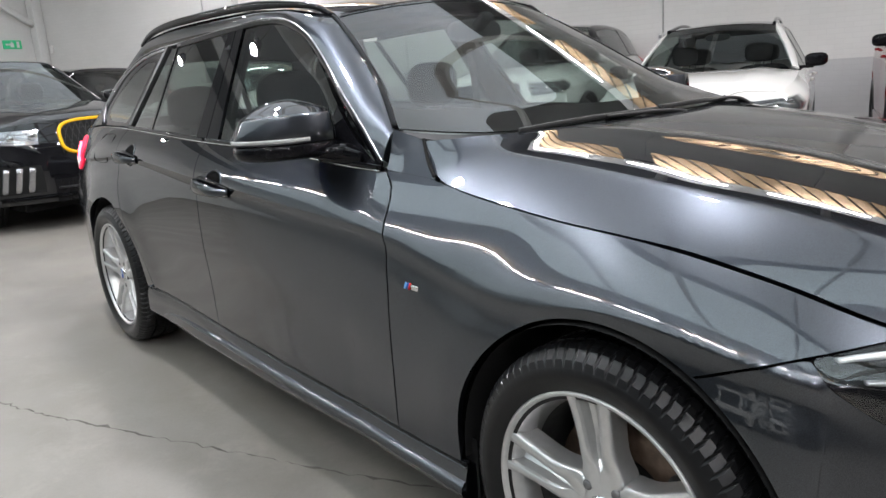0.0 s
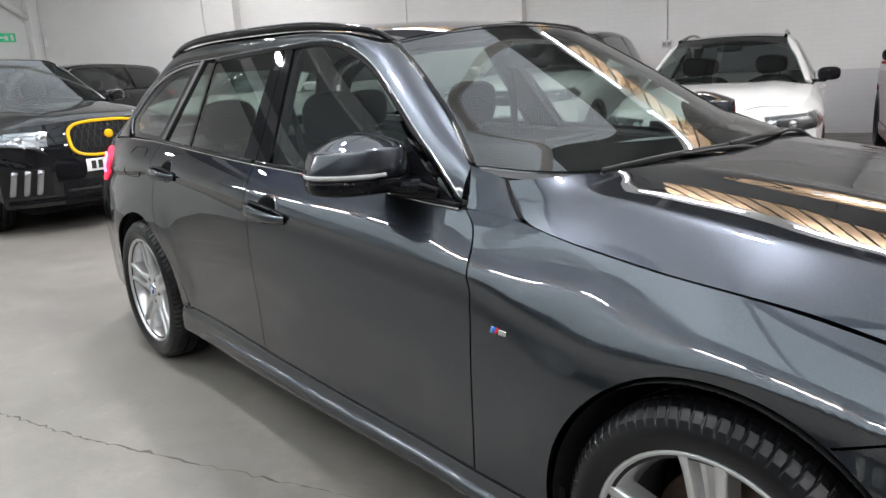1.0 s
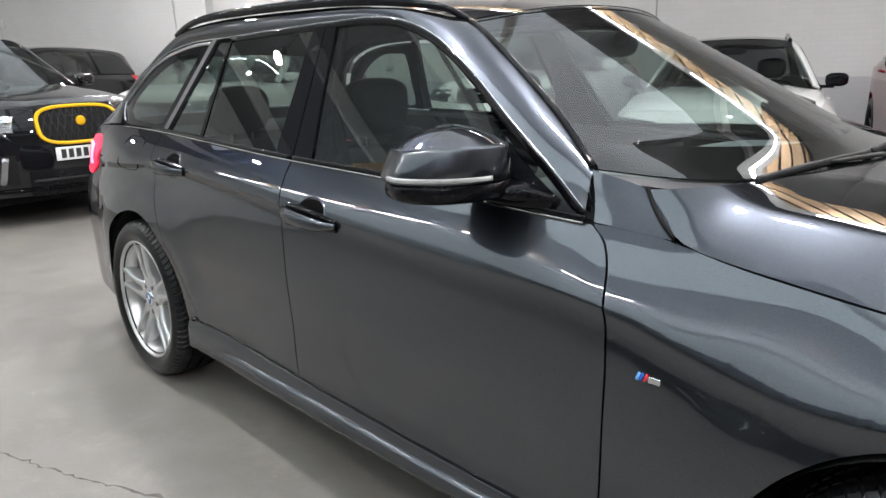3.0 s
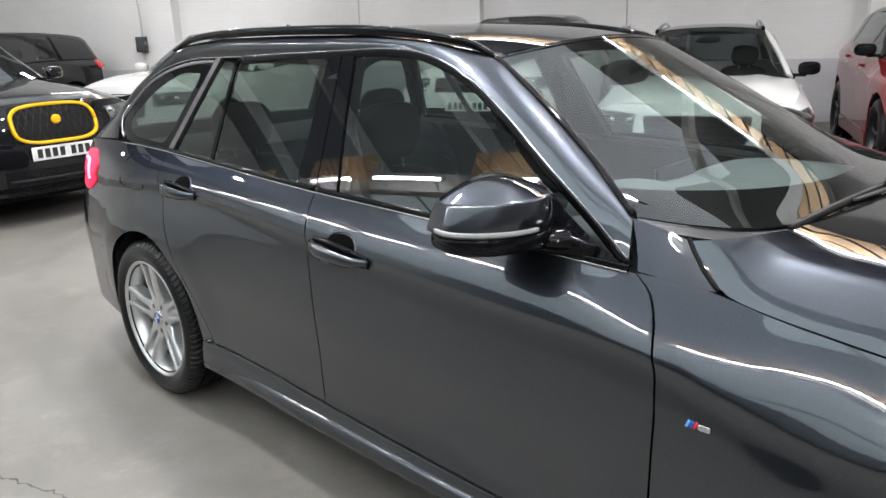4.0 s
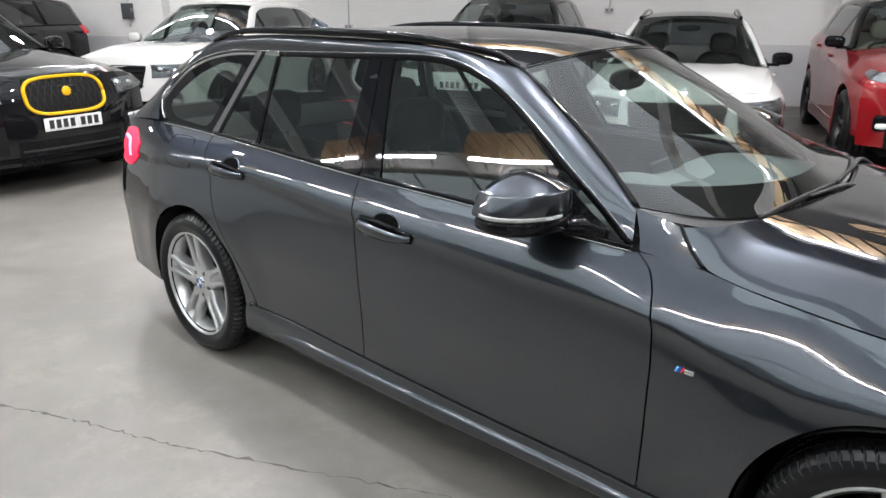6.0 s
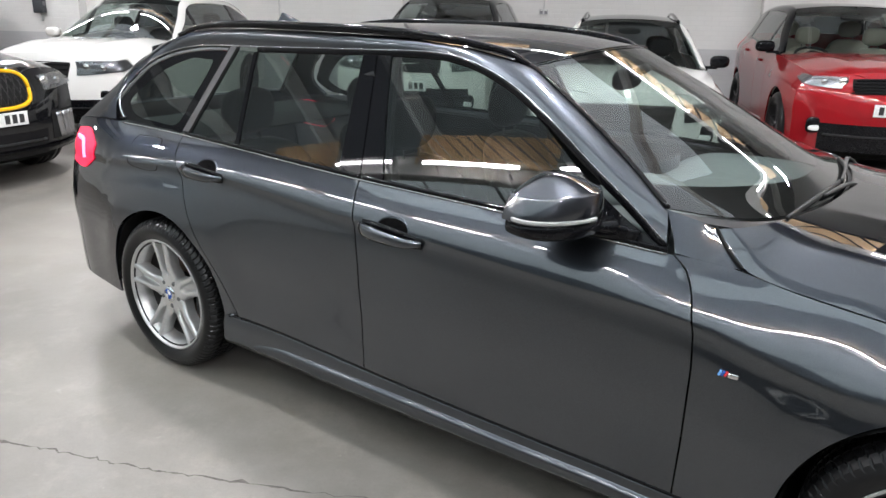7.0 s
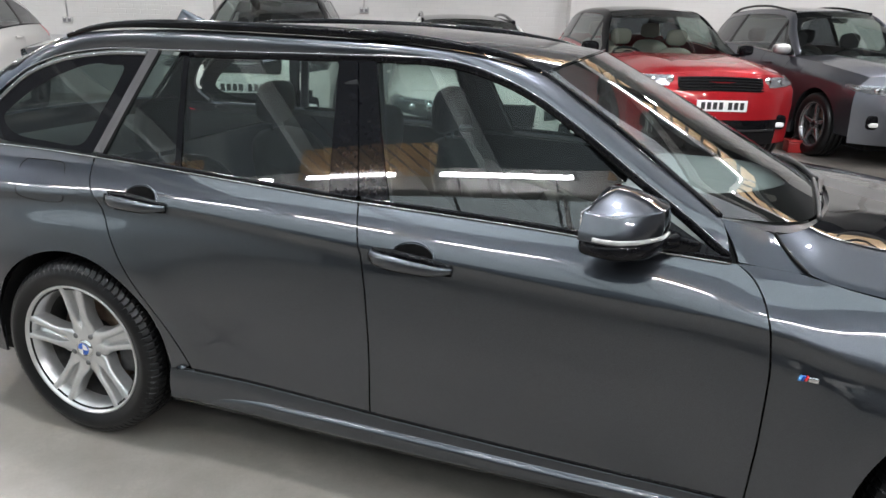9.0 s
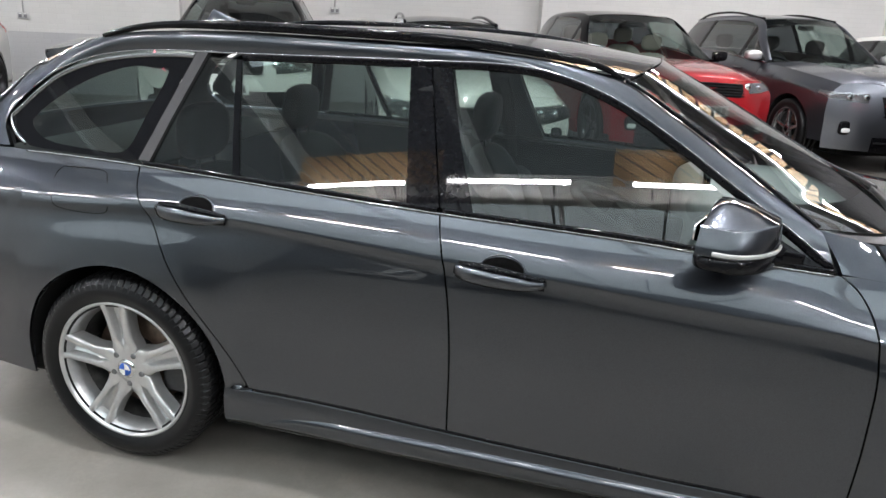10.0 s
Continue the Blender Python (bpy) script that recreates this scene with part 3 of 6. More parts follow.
ceiling = part("ceiling", block(-26, 20, -26, 20, ROOF, ROOF + 0.12, 0), ROOF_SHEET)
ceiling.matrix_basis = pose(0, 0, 0, 0, 0, LAMP_TURN)
tagged(ceiling, "grey sheeted roof", "ceiling", "", "structure")


# ---- fixtures of the hall ----
WALL_CASE = plain("grey_metal_case", (0.20, 0.20, 0.21), 0.45, 0.3, vary=0.08)
SOCKET_GREY = plain("grey_socket_plate", (0.52, 0.52, 0.51), 0.4, vary=0.08)
DARK_CASE = plain("dark_switch_case", (0.05, 0.055, 0.06), 0.45, vary=0.1)
WHITE_CASE = plain("white_plastic_case", (0.74, 0.74, 0.72), 0.4, vary=0.04)


def wall_socket(a, z, top):
    """A double socket on the back wall with its conduit."""
    s = thing("wall_socket", HALL @ pose(a, WALL_B, z), "grey metal double wall socket with conduit", "socket", "sockets on the brick wall")
    part("back_box", block(-0.075, 0.075, -0.045, -0.001, -0.045, 0.045, 0.006), SOCKET_GREY, s)
    for x in (-0.036, 0.036):
        part("outlet", block(x - 0.024, x + 0.024, -0.050, -0.0455, -0.028, 0.020, 0.003), WALL_CASE, s)
        part("switch", block(x - 0.009, x + 0.009, -0.053, -0.0455, 0.024, 0.038, 0.002), WHITE_CASE, s)
    part("conduit", bar([(0, -0.010, 0.044), (0, -0.010, top - z)], 0.016, 0.016, (0, 1, 0), 3), SOCKET_GREY, s)
    return s


wall_socket(0.28, 1.44, ROOF - 0.35)
wall_socket(-4.40, 1.15, ROOF - 0.35)
box = thing("switch_box", HALL @ pose(-9.30, WALL_B, 1.42), "dark metal switch box with conduit on the wall", "switch box")
part("case", block(-0.105, 0.105, -0.12, -0.001, -0.15, 0.15, 0.01), DARK_CASE, box)
part("lid", block(-0.09, 0.09, -0.13, -0.121, -0.13, 0.13, 0.006), DARK_CASE, box)
part("lever", block(0.106, 0.125, -0.10, -0.04, -0.02, 0.06, 0.004), WALL_CASE, box)
part("conduit", bar([(0, -0.02, 0.151), (0.0, -0.02, 0.6), (-0.03, -0.02, 1.1), (-0.03, -0.02, ROOF - 1.8)], 0.024, 0.024, (0, 1, 0), 16), SOCKET_GREY, box)
part("cable_tail", bar([(0, -0.03, -0.151), (0.01, -0.03, -0.30)], 0.02, 0.02, (0, 1, 0), 4), SOCKET_GREY, box)
sensor = thing("wall_sensor", HALL @ pose(-14.45, WALL_B, 2.36), "small white plastic sensor on the wall", "sensor")
part("case", block(-0.05, 0.05, -0.06, -0.001, -0.09, 0.09, 0.015), WHITE_CASE, sensor)
sign = thing("exit_sign", HALL @ pose(END_A, 8.50, 2.50, 0, 0, 90), "green emergency exit sign with white symbols", "sign")
part("panel", block(-0.23, 0.23, -0.03, -0.001, -0.10, 0.10, 0.006), EXIT, sign)
for x0, x1, z0, z1 in ((-0.17, -0.07, -0.02, 0.02), (-0.06, 0.03, -0.065, 0.03), (-0.03, 0.0, 0.04, 0.07), (0.10, 0.17, -0.07, 0.07)):
    part("symbol_bar", block(x0, x1, -0.034, -0.031, z0, z1, 0), PLATE_W, sign)
post = part("trim", block(0.0, 0.22, -0.25, 0.0, 0.0, ROOF, 0.01), PLASTER)
post.matrix_basis = HALL @ pose(END_A + 0.01, WALL_B - 0.01, 0)
tagged(post, "white painted steel post in the corner", "post", "", "structure")
brace = part("trim", bar([(0.1, -0.25, 2.95), (0.1, -1.6, 3.75)], 0.10, 0.14, (0, 0, 1), 6), PLASTER)
brace.matrix_basis = HALL @ pose(END_A + 0.05, WALL_B, 0)
tagged(brace, "white painted diagonal brace by the post", "brace", "", "structure")
rng = random.Random(4)
way = path3([(-1.6, -2.35, 0), (-0.6, -1.90, 0), (0.05, -1.60, 0), (0.30, -1.50, 0), (0.54, -1.415, 0), (0.93, -1.245, 0), (1.56, -0.95, 0), (1.9, -0.79, 0), (2.6, -0.4, 0)], 150)
vs, fs = [], []
for i, q in enumerate(way):
    x, y = q[0] + rng.uniform(-0.008, 0.008), q[1] + rng.uniform(-0.008, 0.008)
    h = rng.uniform(0.0008, 0.0050) * (0.3 if rng.random() < 0.2 else 1) * (2.2 if rng.random() < 0.06 else 1)
    vs += [(x + h * 0.5, y - h, 0.0015), (x - h * 0.5, y + h, 0.0015)]
    if i:
        fs.append((2 * i - 2, 2 * i, 2 * i + 1, 2 * i - 1))
crack = part("floor_crack", mesh_of(vs, fs), CRACK)
tagged(crack, "thin dark crack running across the concrete floor", "crack", "", "structure")


# ---- car body shapes ----
class Shape:
    """The side of a car body: half widths over length and height. Below the belt a creased profile, above it a leaning cabin side."""

    def __init__(self, ymid, ybelt, zbelt, zcrease, icrease, zlow, lean=0.57, bow=0.0, flares=(), soft=None, under=0.0):
        self.flares, self.soft, self.under = flares, soft, under
        self.ymid, self.ybelt, self.zbelt, self.zcrease, self.icrease, self.zlow, self.lean, self.bow = ymid, ybelt, zbelt, zcrease, icrease, zlow, lean, bow

    def side(self, x, z):
        x, z = np.broadcast_arrays(np.asarray(x, float), np.asarray(z, float))
        ym, zb, zc, ic, z0 = self.ymid(x), self.zbelt(x), self.zcrease(x), self.icrease(x), self.zlow(x)
        w = self.soft(x) if self.soft else 1.0
        zc = np.minimum(zc, zb - 0.045 * w)
        under = self.under
        fw = np.clip((x - 2.0) / 0.2, 0, 1) if under else 0.0
        z2 = z0 + 0.16 - 0.08 * fw
        zk = np.stack([z0 - 0.2, z0, z2, (z2 + zc - 0.065 * w - 0.8 * ic) / 2, zc - 0.065 * w - 0.8 * ic, zc - 0.026 * w, zc, zb, zb + 0.1], -1)
        yb = self.ybelt(x)
        yk = np.stack([ym - 0.03, ym - 0.013 + 0.008 * fw, ym - 0.008 + 0.006 * fw, ym, ym - ic * 0.48 - under, ym - ic * 0.96 - under * 1.8, ym - ic, yb, yb - 0.08], -1)
        i = np.clip(np.sum(z[..., None] >= zk, -1) - 1, 0, zk.shape[-1] - 2)
        h = np.diff(zk, axis=-1)
        d = np.diff(yk, axis=-1) / h
        m = np.concatenate([d[..., :1], (d[..., :-1] + d[..., 1:]) / 2, d[..., -1:]], -1)
        up_m = m.copy()
        if under:
            m[..., 6], up_m[..., 6] = d[..., 5], d[..., 6] * 0.45
            top = 1.5 - 0.7 * np.exp(-((x - 2.2) / 0.15) ** 2)
            m[..., 7], up_m[..., 7] = d[..., 6] * top, d[..., 6] * top
        tk = lambda a, j: np.take_along_axis(a, j[..., None], -1)[..., 0]
        hh = tk(h, i)
        t = np.clip((z - tk(zk, i)) / hh, 0, 1)
        y = (2 * t**3 - 3 * t**2 + 1) * tk(yk, i) + (t**3 - 2 * t**2 + t) * hh * tk(up_m, i) + (3 * t**2 - 2 * t**3) * tk(yk, i + 1) + (t**3 - t**2) * hh * tk(m, i + 1)
        for x0, z0, r0, size in self.flares:
            d = np.hypot(x - x0, z - z0) - r0
            k = np.where(d > 0, np.exp(-(d / 0.085) ** 2), 1.0 - 8.0 * d**2)
            a, b = np.clip((z - z0 + 0.16) / 0.36, 0, 1), np.clip((self.zbelt(x) - z) / 0.16, 0, 1)
            y = y + size * k * a * a * (3 - 2 * a) * b * b * (3 - 2 * b)
        return y

    def cabin(self, x, z):
        dz = np.asarray(z, float) - self.zbelt(x)
        return self.ybelt(x) - self.lean * dz - self.bow * dz**2


def const(v):
    return lambda x: np.zeros_like(np.asarray(x, float)) + v


def xz_panel(f, xs, za, zb, nz, seam_a=None, seam_b=None, fade=3, knee=None, crease=None):
    """Points of a panel on the right-hand side y = -f(x, z), between two heights and two slanting end seams."""
    xs = np.asarray(xs, float)
    s = ((xs - xs[0]) / (xs[-1] - xs[0]))[:, None]
    t = np.linspace(0, 1, nz)[None, :]
    x0 = np.repeat(xs[:, None], nz, 1)
    x = x0.copy()
    def height(x):
        lo, hi = za(x), zb(x)
        if crease is not None:
            zc = np.clip(crease(x), lo + 0.1, hi - 0.03)
            n = nz - 16
            rows = [lo + (zc - 0.03 - lo) * k for k in np.linspace(0, 1, n)]
            rows = [r[:, j:j + 1] if r.shape[1] > 1 else r for j, r in enumerate(rows)]
            up = [zc + o for o in (-0.022, -0.014, -0.008, -0.004, -0.0015, 0.0015, 0.004, 0.008)] + [zc + 0.008 + (hi - zc - 0.008) * k for k in np.linspace(0, 1, 9)[1:]]
            up = [r[:, n + j:n + j + 1] if r.shape[1] > 1 else r for j, r in enumerate(up)]
            return np.concatenate([*rows, *up], 1)
        if knee is None:
            return lo + t * (hi - lo)
        kn = np.clip(knee(x), lo + 0.02 * (hi - lo), lo + 0.9 * (hi - lo))
        return np.where(t < 0.25, lo + t / 0.25 * (kn - lo), kn + (t - 0.25) / 0.75 * (hi - kn))

    for _ in range(6):
        z = height(x)
        x = x0.copy()
        if seam_a:
            x = x + (seam_a(z) - xs[0]) * (1 - s) ** fade
        if seam_b:
            x = x + (seam_b(z) - xs[-1]) * s**fade
    z = height(x)
    return np.stack([x, -f(x, z), z], -1)


def sides(p, side):
    p = np.array(p, float)
    return p if side < 0 else p * np.array([1, -1, 1])


def arch(x0, z0, r, low):
    """The lower edge of a panel with a wheel opening."""
    def f(x):
        d = np.clip(r * r - (np.asarray(x, float) - x0) ** 2, 0, None)
        return np.where(d > 0, np.maximum(low(x), z0 + np.sqrt(d)), low(x))
    return f


def with_arch(xa, xb, x0, r, n=28, k=14):
    """Stations along a panel, denser at the ends of the wheel opening."""
    a = x0 - r * np.cos(np.linspace(0, math.pi, n))
    xs = np.concatenate([np.linspace(xa, xb, k), a[(a > xa + 0.004) & (a < xb - 0.004)], [x0 - r - 0.001, x0 + r + 0.001]])
    xs = np.unique(np.round(np.clip(xs, xa, xb), 5))
    return xs


def liner(x0, z0, r, side, y_out, y_in):
    """The dark inside of a wheel arch, closed towards the car."""
    n, verts = 28, []
    for i in range(n + 1):
        a = math.radians(-3 + 186 * i / n)
        for y in (y_out, (y_out + y_in) / 2, y_in):
            verts.append((x0 + r * math.cos(a), side * y, z0 + r * math.sin(a)))
    faces = [(3 * i + j, 3 * i + j + 1, 3 * i + 4 + j, 3 * i + 3 + j) for i in range(n) for j in range(2)]
    verts.append((x0, side * y_in, z0))
    faces += [(3 * i + 2, 3 * n + 3, 3 * i + 5) for i in range(n)]
    return mesh_of(verts, faces)


def rows_loft(rows, n):
    """Catmull-Rom through rows of matching control points, along each row; result rows x n x 3."""
    out = []
    for r in rows:
        p = np.array(r, float)
        s = np.arange(len(p))
        m = np.gradient(p, axis=0)
        full = np.linspace(0, len(p) - 1, n)
        i = np.clip(full.astype(int), 0, len(p) - 2)
        t = (full - i)[:, None]
        out.append((2 * t**3 - 3 * t**2 + 1) * p[i] + (t**3 - 2 * t**2 + t) * m[i] + (3 * t**2 - 2 * t**3) * p[i + 1] + (t**3 - t**2) * m[i + 1])
    return np.stack(out)


def strip(low, high, n, k=7, bulge=0.01):
    """A bulging strip between two lines of matching control points."""
    a, b = rows_loft([low, high], n)
    t = np.linspace(0, 1, k)[None, :, None]
    p = a[:, None, :] * (1 - t) + b[:, None, :] * t
    across, along = b - a, np.gradient(a, axis=0)
    nor = np.cross(along, across)
    nor /= np.linalg.norm(nor, axis=1, keepdims=True) + 1e-9
    nor *= np.sign(np.sum(nor * (a - np.array([0.7, 0, 0.9])), axis=1, keepdims=True))
    return p + nor[:, None, :] * (bulge * 4 * t * (1 - t))


def screen_grid(edge, base, head, n=22, m=25, bulge=0.02, power=2.3, hook=False):
    """A curved windscreen between its near edge line (mirrored), the middle of its foot and of its head."""
    e = rows_loft([edge], n)[0]
    t = np.linspace(0, 1, n)[:, None]
    c = np.array(base) * (1 - t) + np.array(head) * t
    d = np.array(head) - np.array(base)
    nor = np.array([-d[2], 0, d[0]])
    nor *= np.sign(nor[2]) / np.linalg.norm(nor)
    c = c + nor * bulge * 4 * t * (1 - t)
    f = np.linspace(-1, 1, m)[None, :]
    w = np.abs(f) ** power
    if hook:
        k = np.clip(t * 7, 0, 1)
        w = (0.46 * f**2 + 0.54 * np.abs(f) ** 12) * (1 - k) + w * k
    x = c[:, :1] + (e[:, :1] - c[:, :1]) * w
    z = c[:, 2:] + (e[:, 2:] - c[:, 2:]) * w
    y = f * np.abs(e[:, 1:2])
    return np.stack([x, y, z], -1)


def seat(parent, x, y, back_top=1.02, leather=None, width=0.27, name="seat"):
    leather = leather or CLOTH
    s = new(name, None)
    s.parent = parent
    lean = lambda v: Vector((v.x - 0.34 * (v.z - 0.42) - 0.05 * math.cos((v.y - y) * 6), v.y, v.z))
    part("backrest", pillow(x, y, (0.36 + back_top) / 2, 0.075, width, (back_top - 0.36) / 2, 3.2, bend=lean), leather, s)
    part("cushion", pillow(x + 0.24, y, 0.36, 0.29, width, 0.09, 3.2), leather, s)
    for q in (-1, 1):
        part("bolster", pillow(x + 0.045, y + q * (width - 0.035), (0.40 + back_top) / 2 - 0.06, 0.075, 0.055, (back_top - 0.40) / 2 - 0.06, 2.8, bend=lean), leather, s)
    hz = back_top + 0.125
    part("headrest", pillow(x, y, hz, 0.052, 0.135, 0.10, 3.0, bend=lambda v: Vector((v.x - 0.34 * (hz - 0.42) + 0.012 + 0.25 * (v.z - hz) * 0.3, v.y, v.z))), leather, s)
    for q in (-0.05, 0.05):
        top = Vector((x - 0.34 * (hz - 0.42) + 0.012, y + q, hz))
        part("headrest_post", bar([top + Vector((0.01, 0, -0.17)), top + Vector((0, 0, -0.05))], 0.012, 0.012, (0, 1, 0), 4), CHROME, s)
    return s


def plate_parts(parent, m, w=0.52, h=0.111):
    """A number plate facing +x at the pose m, its writing as plain bars."""
    p = part("number_plate", block(-0.004, 0.004, -w / 2, w / 2, -h / 2, h / 2, 0.003), PLATE_W, parent, "white plate with plain dark bars")
    p.matrix_basis = m
    for k in range(7):
        y = (k - 3) * 0.062 + (0.02 if k > 3 else -0.012)
        q = part("plate_bar", block(0.0035, 0.0055, y - 0.021, y + 0.021, -0.036, 0.036, 0), PLATE_BAR, p)
    return p


# ---- the grey estate car ----
EST = Shape(Smooth((-0.95, 0.70), (-0.85, 0.765), (-0.6, 0.835), (-0.38, 0.868), (0, 0.882), (0.38, 0.872), (0.7, 0.868), (1.1, 0.873), (1.6, 0.876), (2.1, 0.872), (2.45, 0.874), (2.81, 0.878), (3.0, 0.874), (3.1, 0.862), (3.155, 0.846), (3.2, 0.82), (3.25, 0.782), (3.38, 0.69), (3.5, 0.55)),
            Smooth((-0.9, 0.655), (-0.6, 0.685), (-0.3, 0.702), (0.0, 0.716), (0.3, 0.738), (1.04, 0.779), (1.6, 0.779), (2.1, 0.762), (2.262, 0.744), (2.35, 0.743), (2.5, 0.747), (2.655, 0.747), (2.786, 0.745), (2.9, 0.739), (3.0, 0.732), (3.1, 0.717), (3.2, 0.683), (3.3, 0.625), (3.5, 0.47)),
            Smooth((-0.9, 0.985), (-0.5, 1.004), (-0.19, 1.006), (0.06, 1.002), (0.58, 0.989), (1.04, 0.975), (1.39, 0.966), (1.74, 0.951), (2.1, 0.927), (2.262, 0.912), (2.32, 0.898), (2.5, 0.870), (2.655, 0.852), (2.786, 0.842), (2.9, 0.828), (3.0, 0.81), (3.1, 0.785), (3.2, 0.748), (3.3, 0.715), (3.5, 0.64)),
            Smooth((-0.9, 0.86), (-0.2, 0.872), (0.06, 0.888), (0.57, 0.882), (1.07, 0.857), (1.42, 0.843), (1.85, 0.815), (2.11, 0.800), (2.2, 0.787), (2.33, 0.752), (2.5, 0.715), (2.65, 0.712), (2.8, 0.730), (3.0, 0.716), (3.5, 0.60)),
            Smooth((-0.9, 0.045), (-0.3, 0.055), (0.1, 0.062), (0.4, 0.045), (0.8, 0.022), (1.2, 0.012), (1.8, 0.010), (2.2, 0.014), (2.6, 0.026), (2.9, 0.028), (3.5, 0.025)),
            Smooth((-0.9, 0.30), (-0.3, 0.33), (0.36, 0.346), (0.77, 0.340), (1.11, 0.327), (1.47, 0.316), (1.97, 0.302), (2.4, 0.30), (3.5, 0.30)),
            flares=((2.812, 0.334, 0.424, 0.009), (0.0, 0.325, 0.424, 0.008)), soft=Spl((-0.9, 1.0), (1.9, 1.0), (2.5, 1.2), (3.5, 1.2)), under=0.0016)
RW, RA = 0.33, 0.376
AXLE = 2.812
SEAM_F = Spl((0.28, 2.196), (0.52, 2.204), (0.65, 2.204), (0.755, 2.195), (0.835, 2.175), (0.893, 2.14), (0.926, 2.094))
SEAM_B = Spl((0.30, 1.112), (0.56, 1.111), (0.70, 1.102), (0.83, 1.080), (0.975, 1.040), (1.39, 0.930))
SEAM_R = Spl((0.33, 0.462), (0.358, 0.453), (0.602, 0.29), (0.746, 0.187), (0.845, 0.126), (0.922, 0.060), (1.006, 0.018))
DLO = Spl((-0.55, 1.10), (-0.519, 1.128), (-0.467, 1.184), (-0.394, 1.243), (-0.269, 1.293), (-0.099, 1.325), (0.126, 1.342), (0.3, 1.338), (0.873, 1.354), (1.0, 1.357), (1.168, 1.358), (1.302, 1.343), (1.469, 1.289), (1.634, 1.199), (1.779, 1.098), (1.93, 1.003), (2.07, 0.932))
cab = EST.cabin
line = lambda pts: Spl(*[(z, x) for x, z in pts])


def cabin_line(pts, out=0.0):
    return [(x, -(float(cab(np.array(x), np.array(z))) + out), z) for x, z in pts]


def side_line(pts, out=0.0):
    return [(x, -(float(EST.side(np.array(x), np.array(z))) + out), z) for x, z in pts]


def ring_panel(outer, inner, out, side):
    """A flat frame between two closed outlines on the cabin side; without inner a filled pane."""
    o = path3([*outer, outer[0]], 96)[:-1] if len(outer[0]) == 3 else None
    def close(l):
        p = path3([(x, 0, z) for x, z in [*l, l[0]]], 97)[:-1]
        return p[:, [0, 2]]
    a = close(outer)
    if inner is None:
        c = a.mean(0)
        rows = [a * (1 - k) + c * k for k in (0, 0.3, 0.6, 0.9, 0.999)]
    else:
        b = close(inner)
        shift = np.argmin(np.linalg.norm(b - a[0], axis=1))
        b = np.roll(b, -shift, 0)
        rows = [a * (1 - k) + b * k for k in (0, 0.5, 1)]
    g = np.stack([np.concatenate([r, r[:1]]) for r in rows])
    p = np.stack([g[..., 0], -cab(g[..., 0], g[..., 1]), g[..., 1]], -1)
    return sheet(sides(p, side), rim=0, away=out)


def path_xz(pts, n):
    p = np.array(pts, float)
    s = np.concatenate([[0], np.cumsum(np.linalg.norm(np.diff(p, axis=0), axis=1))])
    q = np.linspace(0, s[-1], n)
    return np.stack([np.interp(q, s, p[:, 0]), np.interp(q, s, p[:, 1])], -1)


